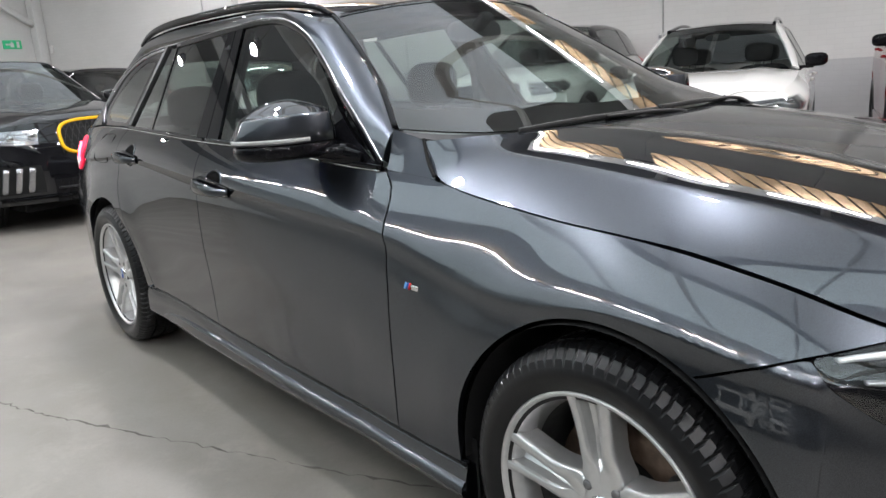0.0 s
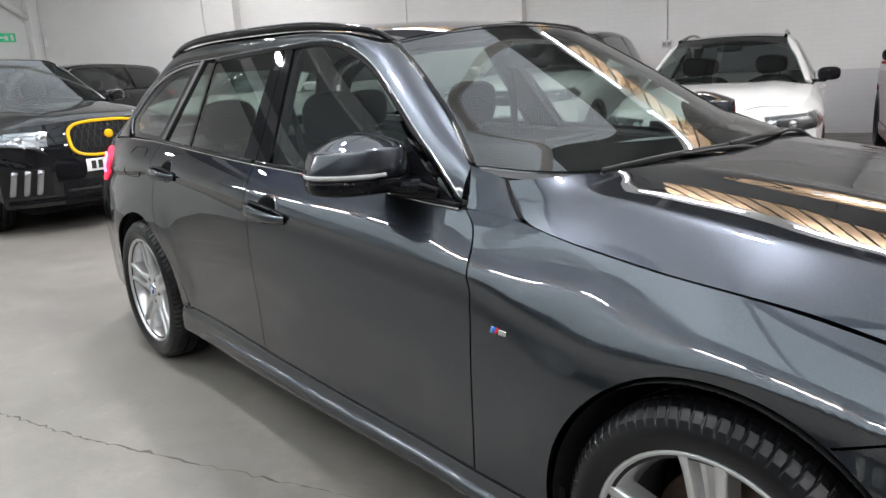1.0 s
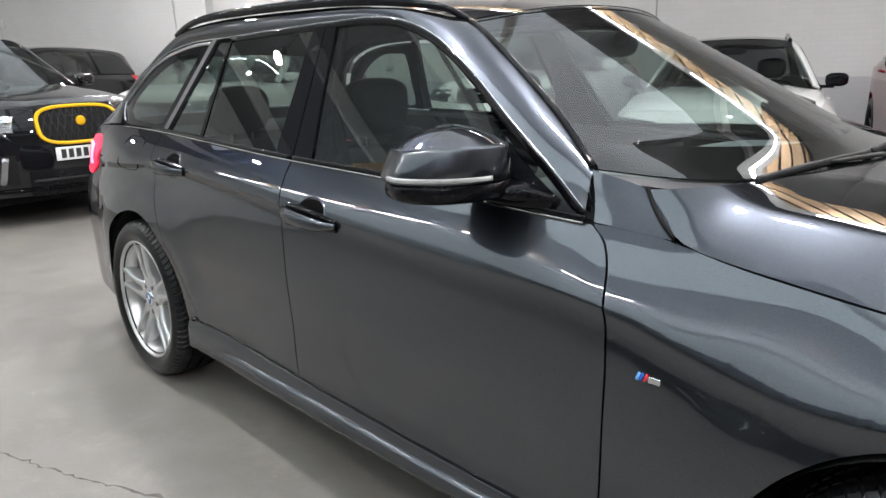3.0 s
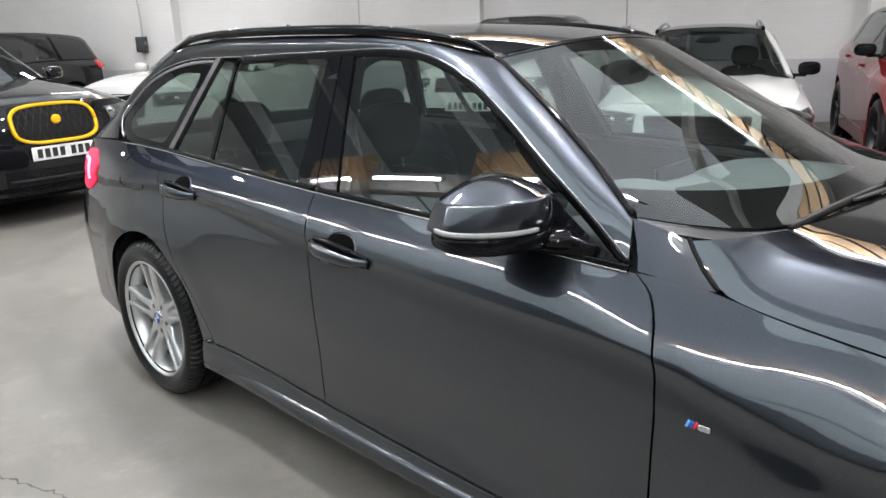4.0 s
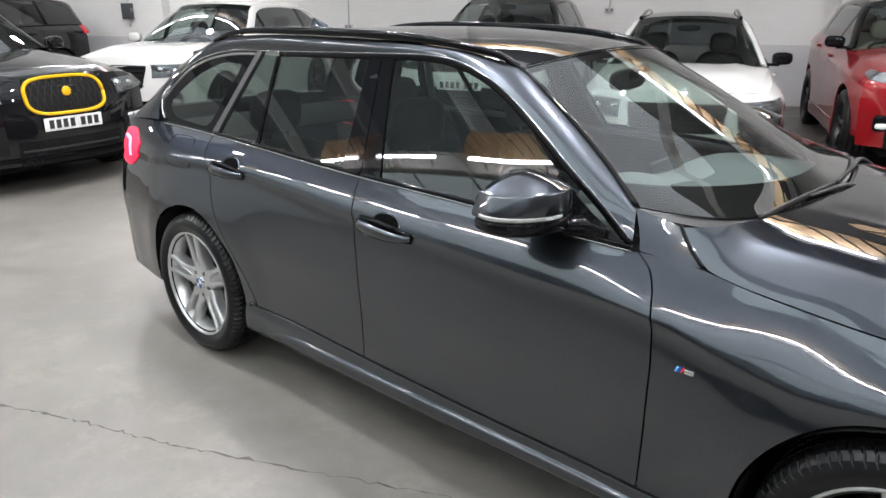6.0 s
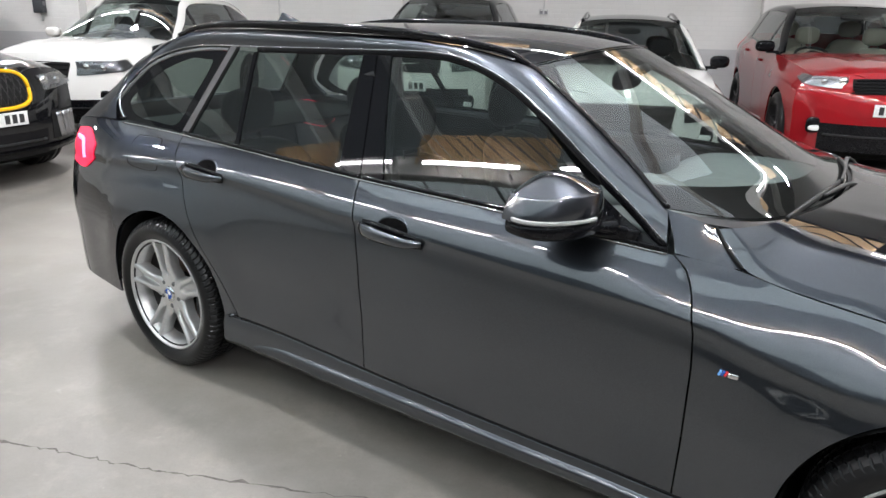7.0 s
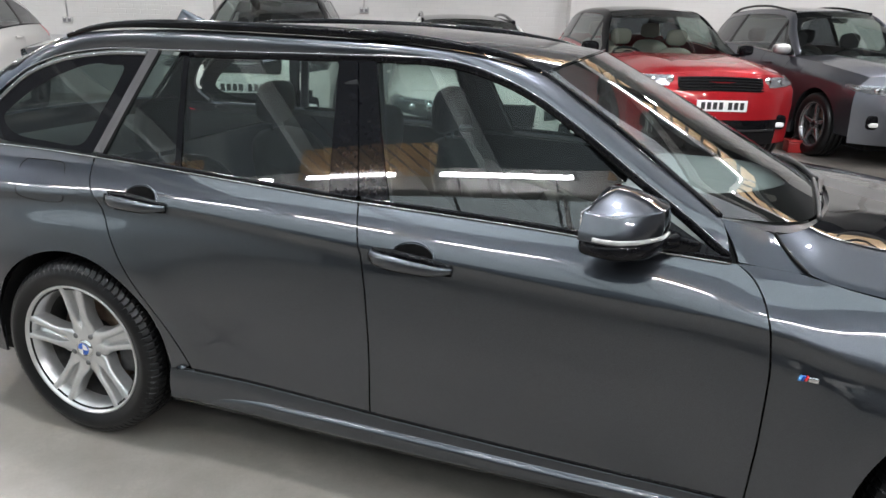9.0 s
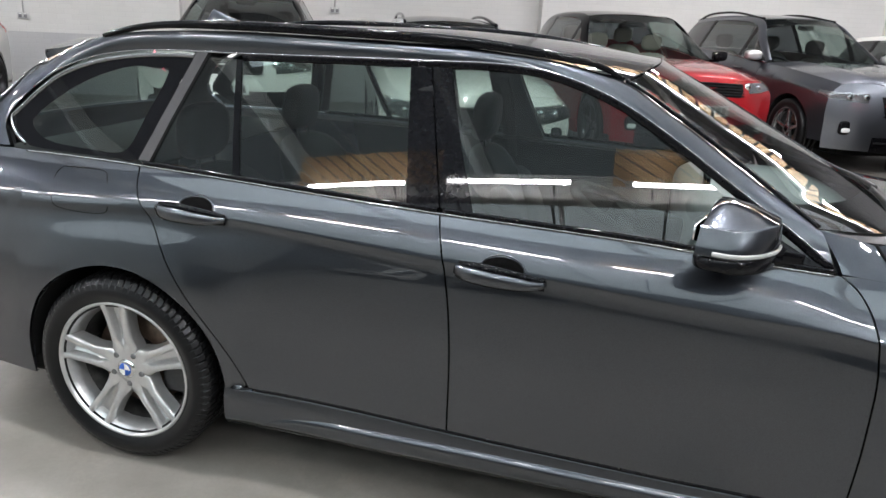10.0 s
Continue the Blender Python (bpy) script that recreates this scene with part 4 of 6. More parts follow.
def grey_estate():
    car = thing("estate_car", Matrix.Identity(4), "dark grey metallic estate car with black roof rails", "car")
    pa = lambda nm, p, mat, up=car, lab="", rim=0.014, away=0.0: part(nm, sheet(p, (1.2, 0, 0.6), rim, away), mat, up, lab)
    low = EST.zlow
    gap = 0.0025
    for side in (-1, 1):
        S = lambda p: sides(p, side)
        # lower panels
        zq = arch(0, RW - 0.005, RA, const(0.25))
        xs = with_arch(-0.86, 0.0, 0, RA, 60, 22)
        back = xz_panel(EST.side, xs, zq, lambda x: EST.zbelt(x) - 0.001, 64, knee=arch(0, RW - 0.005, 0.424, const(RW)))
        turn = np.linspace(math.pi / 2, 0.02, 46)[1:]
        inner = np.stack([RA * np.cos(turn), RW - 0.005 + RA * np.sin(turn)], -1)
        way = path_xz([(0.0, float(EST.zbelt(0.0)) - 0.001), (0.012, 1.001), *[(float(SEAM_R(z)) - gap, z) for z in np.linspace(0.995, 0.352, 24)], (0.41, 0.349)], 46)[1:]
        k = np.linspace(0, 1, 64)[None, :, None]
        g = inner[:, None, :] * (1 - k) + way[:, None, :] * k
        front = np.stack([g[..., 0], -EST.side(g[..., 0], g[..., 1]), g[..., 1]], -1)
        quarter = pa("quarter_panel", S(np.concatenate([back, front])), GREY)
        zr = lambda x: low(x) + 0.002
        crest = lambda x: np.minimum(EST.zcrease(x), EST.zbelt(x) - 0.045)
        rdoor = pa("rear_door", S(xz_panel(EST.side, np.linspace(0.453 + gap, 1.112 - gap, 34), zr, lambda x: EST.zbelt(x) - 0.004, 44, lambda z: SEAM_R(z) + gap, lambda z: SEAM_B(z) - gap, 1, crease=crest)), GREY)
        fdoor = pa("front_door", S(xz_panel(EST.side, np.linspace(1.112 + gap, 2.20 - gap, 44), zr, lambda x: EST.zbelt(x) - 0.004, 44, lambda z: SEAM_B(z) + gap, lambda z: SEAM_F(z) - gap, 1, crease=crest)), GREY)
        seam_low = Spl((2.98, 0.655), (3.026, 0.673), (3.098, 0.701), (3.155, 0.717), (3.246, 0.732), (3.3, 0.735))
        zfa = arch(AXLE, RW + 0.004, RA, lambda x: np.where(np.asarray(x) < AXLE, 0.30, seam_low(x)))
        xs = np.unique(np.concatenate([with_arch(2.20 + gap, 3.247, AXLE, RA, 54, 26), with_arch(2.20 + gap, 3.247, AXLE, 0.424, 54, 4)]))
        wing = pa("front_wing", S(xz_panel(EST.side, xs, zfa, lambda x: np.maximum(EST.zbelt(x) - 0.002, zfa(x) + 0.002), 110, lambda z: SEAM_F(z) + gap, None, 8, knee=arch(AXLE, RW + 0.004, 0.424, const(RW + 0.004)))), GREY)
        foot_line, top_line = rows_loft([[(2.098, -0.763, 0.929), (2.16, -0.758, 0.922), (2.215, -0.751, 0.917), (2.264, -0.745, 0.912)], [(2.045, -0.692, 1.020), (2.09, -0.698, 1.013), (2.14, -0.701, 1.005), (2.182, -0.703, 0.994)]], 18)
        span = top_line - foot_line
        rise = (EST.side(foot_line[:, 0], EST.zbelt(foot_line[:, 0]) - 0.012) - EST.side(foot_line[:, 0], EST.zbelt(foot_line[:, 0]) - 0.002)) / 0.010
        start = np.stack([span[:, 0] * 0.5, rise * span[:, 2], span[:, 2]], -1)[:, None, :]
        u = np.linspace(0, 1, 13)[None, :, None]
        corner = (2 * u**3 - 3 * u**2 + 1) * foot_line[:, None, :] + (u**3 - 2 * u**2 + u) * start + (3 * u**2 - 2 * u**3) * top_line[:, None, :] + (u**3 - u**2) * span[:, None, :]
        part("bonnet_gap", bar(S([(2.178, -0.702, 0.999), (2.200, -0.716, 0.972), (2.228, -0.732, 0.945), (2.264, -0.747, 0.918)]), 0.008, 0.007, n=24), DARK, wing)
        pa("wing_corner", S(corner), GREY, wing, rim=0.02)
        zb = arch(AXLE, RW + 0.004, RA, const(0.20))
        xs = with_arch(AXLE + 0.1, 3.38, AXLE, RA, 60, 26)
        bump_top = Spl((2.96, 0.645), (3.026, 0.668), (3.098, 0.696), (3.152, 0.711), (3.157, 0.708), (3.193, 0.671), (3.246, 0.625), (3.38, 0.56))
        bumper = pa("front_bumper_corner", S(xz_panel(EST.side, xs[xs > AXLE + 0.168], zb, lambda x: np.maximum(bump_top(x), zb(x) + 0.002), 24)), GREY)
        lampx = np.linspace(3.158, 3.42, 16)
        lz0, lz1 = Spl((3.158, 0.709), (3.193, 0.672), (3.246, 0.626), (3.42, 0.55)), Spl((3.158, 0.715), (3.246, 0.730), (3.3, 0.728), (3.42, 0.70))
        lamp = pa("headlamp", S(xz_panel(EST.side, lampx, lz0, lz1, 8)), GLOSS, car, "headlamp with dark housing and clear lens", 0.02, -0.022)
        pa("lamp_lens", S(xz_panel(EST.side, lampx, lz0, lz1, 8)), LENS, lamp, "", 0.008, -0.002)
        part("daylight_strip", bar(S(side_line([(x, float(lz1(x)) - 0.010 - 0.12 * (x - 3.175)) for x in np.linspace(3.178, 3.41, 8)], -0.014)), 0.012, [0.006, 0.014, 0.014]), PLATE_W, lamp)
        part("daylight_strip", bar(S(side_line([(x, float(lz1(x)) - 0.045 - 0.20 * (x - 3.22)) for x in np.linspace(3.215, 3.41, 8)], -0.014)), 0.012, [0.005, 0.012, 0.012]), ALLOY, lamp)
        part("lamp_bowl", pillow(3.31, side * 0.70, 0.665, 0.04, 0.02, 0.030, 2.2), CHROME, lamp)
        # sill and skirt
        sk = lambda x, z: EST.side(x, low(x)) + 0.001 - 0.008 * np.clip((z - low(x) + 0.045) / 0.045, 0, 1) + 0.005 * np.sin(np.clip((low(x) - z) / 0.13, 0, 1) * math.pi * 0.75) - 0.05 * np.clip((0.235 - z) / 0.05, 0, 1) ** 2
        pa("side_skirt", S(xz_panel(sk, np.linspace(0.372, 2.452, 40), lambda x: 0.185 + 0.03 * np.exp(-((np.asarray(x) - 0.42) / 0.1) ** 2), lambda x: low(x) - 0.005, 16)), GREY, rim=0.05)
        edge_z = Spl((0.455, 0.196), (0.50, 0.232), (0.58, 0.262), (0.75, 0.279), (1.1, 0.281), (1.8, 0.270), (2.45, 0.258))
        bl = lambda x, z: sk(x, z) + (0.005 + 0.011 * np.clip((x - 0.455) / 0.4, 0, 1)) * np.clip((edge_z(x) - z) / 0.016, 0, 1) ** 0.7 - 0.004
        pa("skirt_blade", S(xz_panel(bl, np.concatenate([np.linspace(0.455, 0.75, 26), np.linspace(0.79, 2.45, 30)]), lambda x: 0.180 + 0.0 * np.asarray(x), lambda x: edge_z(x) + 0.001, 16)), GREY, rim=0.03)
        part("sill_lip", bar(S(side_line([(x, float(low(x)) - 0.013) for x in np.linspace(0.40, 2.45, 24)], -0.0035)), 0.010, 0.008, n=80, round_=0.7), GREY, car)
        part("sill_strip", bar(S(side_line([(x, float(low(x)) - 0.004) for x in np.linspace(0.47, 2.45, 16)], -0.008)), 0.02, 0.012), GLOSS, car)
        # Dark sheet set behind the sill, standing in for the shade there.
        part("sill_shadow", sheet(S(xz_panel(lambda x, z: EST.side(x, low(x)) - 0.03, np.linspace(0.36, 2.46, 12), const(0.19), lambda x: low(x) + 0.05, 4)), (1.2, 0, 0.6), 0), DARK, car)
        for x0 in (0.0, AXLE):
            part("wheel_arch_liner", liner(x0, RW, RA - 0.006, side, 0.862, 0.47), DARK, car)
        # cabin side
        pane_ = lambda nm, xs, za, sa, sb, mat, up, nz=14, away=-0.004, zt=DLO, rim=0: pa(nm, S(xz_panel(cab, xs, za, zt, nz, sa, sb, 1)), mat, up, "", rim, away)
        zl = lambda x: EST.zbelt(x) + 0.010
        fr = line([(1.136, 0.977), (1.063, 1.163), (0.999, 1.356), (0.985, 1.40)])
        rr = line([(0.94, 0.975), (0.936, 0.994), (0.873, 1.354), (0.866, 1.40)])
        r2 = line([(0.385, 1.0), (0.383, 1.006), (0.298, 1.336), (0.29, 1.38)])
        r1 = line([(0.361, 1.0), (0.359, 1.006), (0.278, 1.334), (0.27, 1.38)])
        b1 = line([(0.050, 1.0), (0.053, 1.012), (0.169, 1.347), (0.185, 1.39)])
        b0 = line([(0.005, 1.0), (0.008, 1.008), (0.126, 1.344), (0.142, 1.39)])
        pane_("front_glass", np.linspace(1.10, 1.80, 30), zl, fr, None, GLASS, fdoor)
        pane_("rear_glass", np.linspace(0.34, 0.90, 24), zl, r2, rr, GLASS, rdoor)
        pane_("rear_fixed_glass", np.linspace(0.11, 0.32, 12), zl, b1, r1, GLASS, rdoor)
        pane_("mirror_triangle", np.linspace(1.80, 2.065, 12), lambda x: EST.zbelt(x) + 0.004, None, None, GLOSS, fdoor, 8, 0.0, lambda x: np.maximum(DLO(x), EST.zbelt(x) + 0.006), 0.02)
        pane_("pillar_cover", np.linspace(0.90, 1.0, 5), zl, rr, lambda z: SEAM_B(z) - gap, GLOSS, rdoor, 14, 0.002, DLO, 0.014)
        pane_("pillar_cover", np.linspace(1.0, 1.10, 5), zl, lambda z: SEAM_B(z) + gap, fr, GLOSS, fdoor, 14, 0.002, DLO, 0.014)
        pane_("window_divider", np.linspace(0.32, 0.345, 4), zl, r1, r2, GLOSS, rdoor, 14, -0.001, DLO, 0.014)
        pane_("window_pillar", np.linspace(0.08, 0.12, 5), zl, b0, b1, TRIM_GREY, rdoor, 16, 0.006, lambda x: DLO(x) + 0.012, 0.016)
        outer = [(-0.545, 1.10), (-0.52, 1.130), (-0.467, 1.186), (-0.394, 1.245), (-0.269, 1.295), (-0.099, 1.327), (0.06, 1.338), (0.118, 1.338), (0.085, 1.25), (0.04, 1.12), (0.004, 1.012), (-0.08, 1.010), (-0.189, 1.010), (-0.30, 1.011), (-0.40, 1.014), (-0.455, 1.022), (-0.50, 1.045), (-0.535, 1.075)]
        inner = [(-0.40, 1.10), (-0.385, 1.118), (-0.345, 1.148), (-0.29, 1.183), (-0.201, 1.236), (-0.105, 1.274), (-0.03, 1.287), (0.018, 1.285), (0.024, 1.27), (-0.015, 1.15), (-0.056, 1.045), (-0.09, 1.036), (-0.15, 1.038), (-0.22, 1.042), (-0.294, 1.048), (-0.35, 1.062), (-0.38, 1.075), (-0.397, 1.088)]
        inner = [(a + (c - a) * g, b + (e - b) * g) for i, ((a, b), (c, e)) in enumerate(zip(inner, outer)) for g in [0.12 if 6 <= i <= 10 else 0.38]]
        part("quarter_window_frame", ring_panel(outer, inner, -0.001, side), GLOSS, quarter)
        part("quarter_glass", ring_panel(inner, None, -0.002, side), GLASS, quarter)
        part("quarter_window_seal", bar(S(cabin_line([*outer[-3:], *outer[:8]], 0.002)), 0.008, 0.013, n=70), STEEL, quarter)
        # pillar and roof side
        lo = [(2.072, 0.948), (1.95, 1.031), (1.81, 1.117), (1.65, 1.217), (1.48, 1.307), (1.31, 1.362), (1.17, 1.378), (0.93, 1.375), (0.3, 1.358), (-0.1, 1.345), (-0.28, 1.313), (-0.41, 1.262), (-0.49, 1.203), (-0.556, 1.125), (-0.565, 1.07), (-0.52, 1.010)]
        hi = [(2.042, -0.685, 1.022), (1.88, -0.602, 1.125), (1.74, -0.556, 1.215), (1.62, -0.52, 1.286), (1.505, -0.492, 1.349), (1.33, -0.505, 1.388), (1.17, -0.515, 1.406), (0.93, -0.525, 1.420), (0.3, -0.525, 1.424), (-0.1, -0.515, 1.404), (-0.27, -0.502, 1.376), (-0.40, -0.489, 1.338), (-0.478, -0.492, 1.303), (-0.565, -0.53, 1.243), (-0.69, -0.585, 1.125), (-0.86, -0.655, 0.985)]
        pa("roof_side", S(strip(cabin_line(lo), hi, 90, 9, 0.010)), GREY, rim=0.02)
        part("door_frame_trim", bar(S(cabin_line([(x, z - 0.012) for x, z in lo[:9]], 0.000)), 0.010, 0.022, n=60), GLOSS, car)
        part("door_frame_line", bar(S(cabin_line([(x, z - 0.001) for x, z in lo[:13]], 0.003)), 0.006, 0.005, n=80), STEEL, car)
        part("belt_trim", bar(S([(x, -(float(EST.ybelt(x)) + 0.003), float(EST.zbelt(x)) + 0.004) for x in np.linspace(1.05, 2.08, 12)]), 0.012, 0.016), GLOSS, fdoor)
        part("belt_trim", bar(S([(x, -(float(EST.ybelt(x)) + 0.003), float(EST.zbelt(x)) + 0.004) for x in np.linspace(0.03, 1.032, 12)]), 0.012, 0.016), GLOSS, rdoor)
        part("belt_line", bar(S([(x, -(float(EST.ybelt(x)) + 0.008), float(EST.zbelt(x)) - 0.003) for x in np.linspace(-0.44, 2.08, 24)]), 0.004, 0.004), CHROME, car)
        rail = [(1.495, -0.486, 1.352), (1.43, -0.500, 1.385), (1.30, -0.510, 1.408), (1.05, -0.522, 1.432), (0.6, -0.528, 1.442), (0.1, -0.524, 1.437), (-0.10, -0.514, 1.418), (-0.245, -0.503, 1.384)]
        part("roof_rail", bar(S(rail), [0.022, 0.034, 0.034, 0.022], [0.014, 0.03, 0.03, 0.014], n=60), GLOSS, car, "gloss black roof rail")
        # door handles
        for x0, x1, z0, dz, up in ((1.118, 1.362, 0.842, -0.013, fdoor), (0.150, 0.382, 0.893, -0.008, rdoor)):
            hl = side_line([(x0, z0), (x0 + 0.03, z0 + dz * 0.1), ((x0 + x1) / 2, z0 + dz * 0.5), (x1 - 0.04, z0 + dz * 0.9), (x1, z0 + dz)], 0.0)
            lift = [0.010, 0.030, 0.040, 0.030, 0.004]
            hnd = part("door_handle", bar(S([(x, y - l, z) for (x, y, z), l in zip(hl, lift)]), [0.022, 0.026, 0.02, 0.016], [0.036, 0.042, 0.034, 0.016], n=26, round_=0.5), GREY, up)
            cx, cz = x0 + 0.125, z0 + 0.006
            # Black oval on the door skin: the handle dish's shade put into colour.
            cup = pillow(cx, 0, cz, 0.062, 0.004, 0.040, 2.2, 28, 8)
            for v in cup.vertices:
                v.co.y = side * (float(EST.side(v.co.x, v.co.z)) + 0.001 + (0.003 if abs(v.co.y) > 0.002 else 0))
            part("handle_recess_shade", cup, RECESS, up)
            part("handle_gasket", bar(S([(x, y - 0.003, z) for x, y, z in hl]), 0.006, [0.050, 0.058, 0.048, 0.034], n=26, round_=0.6), GLOSS, up)
            part("recess_lip", bar(S(side_line([(cx + 0.066 * math.cos(a), cz + 0.044 * math.sin(a)) for a in np.linspace(0, 2 * math.pi, 25)], 0.0)), 0.006, 0.005, n=60), GREY, up)
            if up is fdoor and side < 0:
                part("key_lock", lathe_disc_y((x0 + 0.017, hl[0][1] - 0.026, z0), 0.012), CHROME, hnd)
        # fuel flap and crease seams
        if side < 0:
            fl = [(-0.255, 0.974), (-0.09, 0.972), (-0.072, 0.955), (-0.040, 0.875), (-0.050, 0.858), (-0.225, 0.857), (-0.246, 0.870), (-0.27, 0.955)]
            part("fuel_flap_gap", bar(S(side_line([*fl, fl[0]], 0.0004)), 0.003, 0.0028, n=90), DARK, quarter)
        # tail lamp
        tz0, tz1 = Spl((-0.80, 0.80), (-0.66, 0.785), (-0.565, 0.835)), Spl((-0.80, 0.945), (-0.70, 0.955), (-0.565, 0.900))
        tl = pa("tail_lamp", S(xz_panel(EST.side, np.linspace(-0.80, -0.565, 10), tz0, tz1, 8)), RED_GLOW, car, "lit red tail lamp", 0.012, 0.006)
        part("tail_light_bar", bar(S(side_line([(-0.76, 0.915), (-0.69, 0.905), (-0.665, 0.88), (-0.655, 0.83)], 0.009)), 0.012, 0.022), RED_LAMP, tl)
        # mirror
        mir = new("door_mirror", None)
        mir.parent = car
        o, ax, fw = np.array([1.825, -0.885, 0.0]), np.array([-0.33, -0.944, 0.0]), np.array([0.944, -0.33, 0.0])

        def place(u, v, z):
            """u outwards along the mirror, v forwards, z up."""
            return o + ax * u + fw * v + np.array([0, 0, z])

        def cap_point(k, row):
            """The mirror cap: k from the car side (-1) outwards, rows from the lower edge over a crease to the back."""
            round_ = max(0.0, 1 - abs(k) ** 3.4) ** (1 / 3.4)
            vf = 0.088 * round_ * (1 - 0.22 * max(0.0, k)) - 0.030 * k * k
            zc = 0.060 - 0.010 * max(0.0, k) ** 2
            zt = zc + 0.037 * (1 - 0.92 * min(1.0, abs(k + 0.18) * (0.85 if k > -0.18 else 1.2)) ** 1.7 if abs(k) < 0.98 else 0.1) + 0.002
            end = 1 if abs(k) < 0.999 else 0
            rise = zt - zc
            v, z = [(vf - 0.003, -0.012), (vf, 0.0), (vf + 0.0005, 0.015), (vf - 0.0005, 0.032), (vf - 0.003, zc - 0.012), (vf - 0.0045, zc - 0.004), (vf - 0.0055, zc - 0.001), (vf - 0.008, zc + 0.0012), (vf - 0.013, zc + 0.08 * rise), (vf * 0.75 - 0.022, zc + 0.42 * rise), (vf * 0.45 - 0.036, zc + 0.78 * rise), (vf * 0.2 - 0.050, zt - 0.002), (-0.064, zt - 0.001), (-0.070, zt - 0.010), (-0.070, 0.0)][row]
            slant = 1 - (0.20 if k > 0 else 0.05) * min(1.0, max(0.0, z) / 0.06)
            return place(0.136 * k * slant, max(v, -0.070) if end else -0.070, 1.016 + z)

        cap_rows = [[cap_point(math.sin(math.pi / 2 * q), r) for r in range(15)] for q in np.linspace(-1, 1, 49)]
        both = lambda me: mesh_of([S([v.co])[0] for v in me.vertices], [p.vertices[:] for p in me.polygons])
        part("mirror_cap", sheet(S(cap_rows), tuple(S([place(0, 0, 1.02)])[0]), 0), GREY, mir)
        part("mirror_base", both(pillow(0, 0, 0, 0.136, 0.086, 0.027, 3.6, 40, 12, lambda v: Vector(place(v.x, v.y * (1 - 0.25 * max(0.0, v.x / 0.13) ** 2) - 0.028 * (v.x / 0.13) ** 2, 0.985 + v.z)))), GLOSS, mir)
        part("mirror_lens", bar(S([place(0.136 * k, 0.088 * (1 - 0.22 * max(0, k)) * max(0, 1 - abs(k) ** 3.4) ** (1 / 3.4) - 0.030 * k * k + 0.000, 1.013) for k in (-0.35, -0.1, 0.2, 0.5, 0.75, 0.9, 0.985, 1.0)]), 0.010, 0.010, n=36), LENS_WHITE, mir, "clear side indicator strip")
        part("mirror_glass", sheet(S([[place(0.095 * a - 0.010, -0.082 - 0.01 * a * a, 1.040 + 0.034 * b * (1 - 0.45 * a * a)) for b in (-1, 0, 1)] for a in (-1, -0.5, 0, 0.5, 1)]), (5, 0, 1), 0.004), CHROME, mir)
        part("mirror_back_rim", both(pillow(0, 0, 0, 0.108, 0.02, 0.036, 3.2, 40, 16, lambda v: Vector(place(v.x - 0.010, v.y - 0.060, 1.042 + v.z * (1 - 0.3 * (v.x / 0.13) ** 2))))), GLOSS, mir)
        part("mirror_arm", bar(S([(1.92, -0.755, 0.968), (1.89, -0.79, 0.970), (1.84, -0.86, 0.982)]), [0.09, 0.08, 0.08], [0.045, 0.035, 0.03]), GLOSS, mir)
        part("mirror_arm_plate", bar(S([(2.00, -0.768, 0.955), (1.93, -0.785, 0.962), (1.85, -0.80, 0.968)]), [0.012, 0.02, 0.02], [0.03, 0.05, 0.05]), GLOSS, mir)
        # wheels
        w = make_wheel(car, 0.0, side * 0.770, side, RW, 0.238, 0.215, ALLOY, "double", True)
        make_wheel(car, AXLE, side * 0.765, side, RW, 0.238, 0.215, ALLOY, "double", True)
        # cabin linings
        part("door_card", sheet(S(xz_panel(lambda x, z: EST.side(x, z) - 0.085, np.linspace(0.2, 2.0, 12), const(0.36), lambda x: EST.zbelt(x) - 0.012, 6)), (1.2, -side * 5, 0.6), 0), CABIN, car)
        part("door_card_top", sheet(S(np.stack([np.stack([(x, -float(EST.ybelt(x)) + o, float(EST.zbelt(x)) - 0.008 - o * 0.12) for o in (0.012, 0.05, 0.09)]) for x in np.linspace(-0.45, 2.05, 20)])), (1.2, 0, 0), 0), CABIN, car)
        inn = strip([(x, y * 1.0 + 0.028, z) for x, y, z in cabin_line(lo)], [(x, y + 0.03, z - 0.02) for x, y, z in hi], 70, 4, 0.004)
        part("pillar_lining", sheet(S(inn), (1.2, 0, 1.0), 0), CABIN, car)
        part("centre_pillar_lining", sheet(S(xz_panel(lambda x, z: cab(x, z) - 0.03, np.linspace(0.90, 1.08, 4), lambda x: EST.zbelt(x) - 0.1, DLO, 10, rr, fr, 1)), rim=0.02), CABIN, car)
        for q, (x, y) in enumerate(((1.15, 0.37),)):
            st = seat(car, x, side * y, 0.975, None, 0.265, "front_seat")
        seat(car, 0.26, side * 0.40, 0.945, None, 0.30, "rear_seat")
        belt_top = (0.93, -0.60, 1.30)
        part("seat_belt", bar(S([belt_top, (0.99, -0.58, 1.10), (1.02, -0.56, 0.9)]), 0.004, 0.045, (1, 0, 0)), CABIN, car)
        # wiper, cowl
    # windscreen
    edge = hi[:5]
    foot, head = (2.368, 0, 0.992), (1.605, 0, 1.393)
    ws = screen_grid(edge, foot, head, 34, 61, 0.006, 2.2, True)
    pa("windscreen", ws, SCREEN, rim=0)
    pa("windscreen_band", ws[:5], RECESS, away=-0.004, rim=0)
    part("windscreen_head_seal", bar([tuple(p + np.array([0.004, 0, 0.004])) for p in ws[-1][1:-1:3]], 0.004, 0.003, n=60), GLOSS, car)
    for side in (-1, 1):
        part("windscreen_seal", bar([(x, y * side * -1, z + 0.002) for x, y, z in edge], 0.016, 0.012, n=40), GLOSS, car)
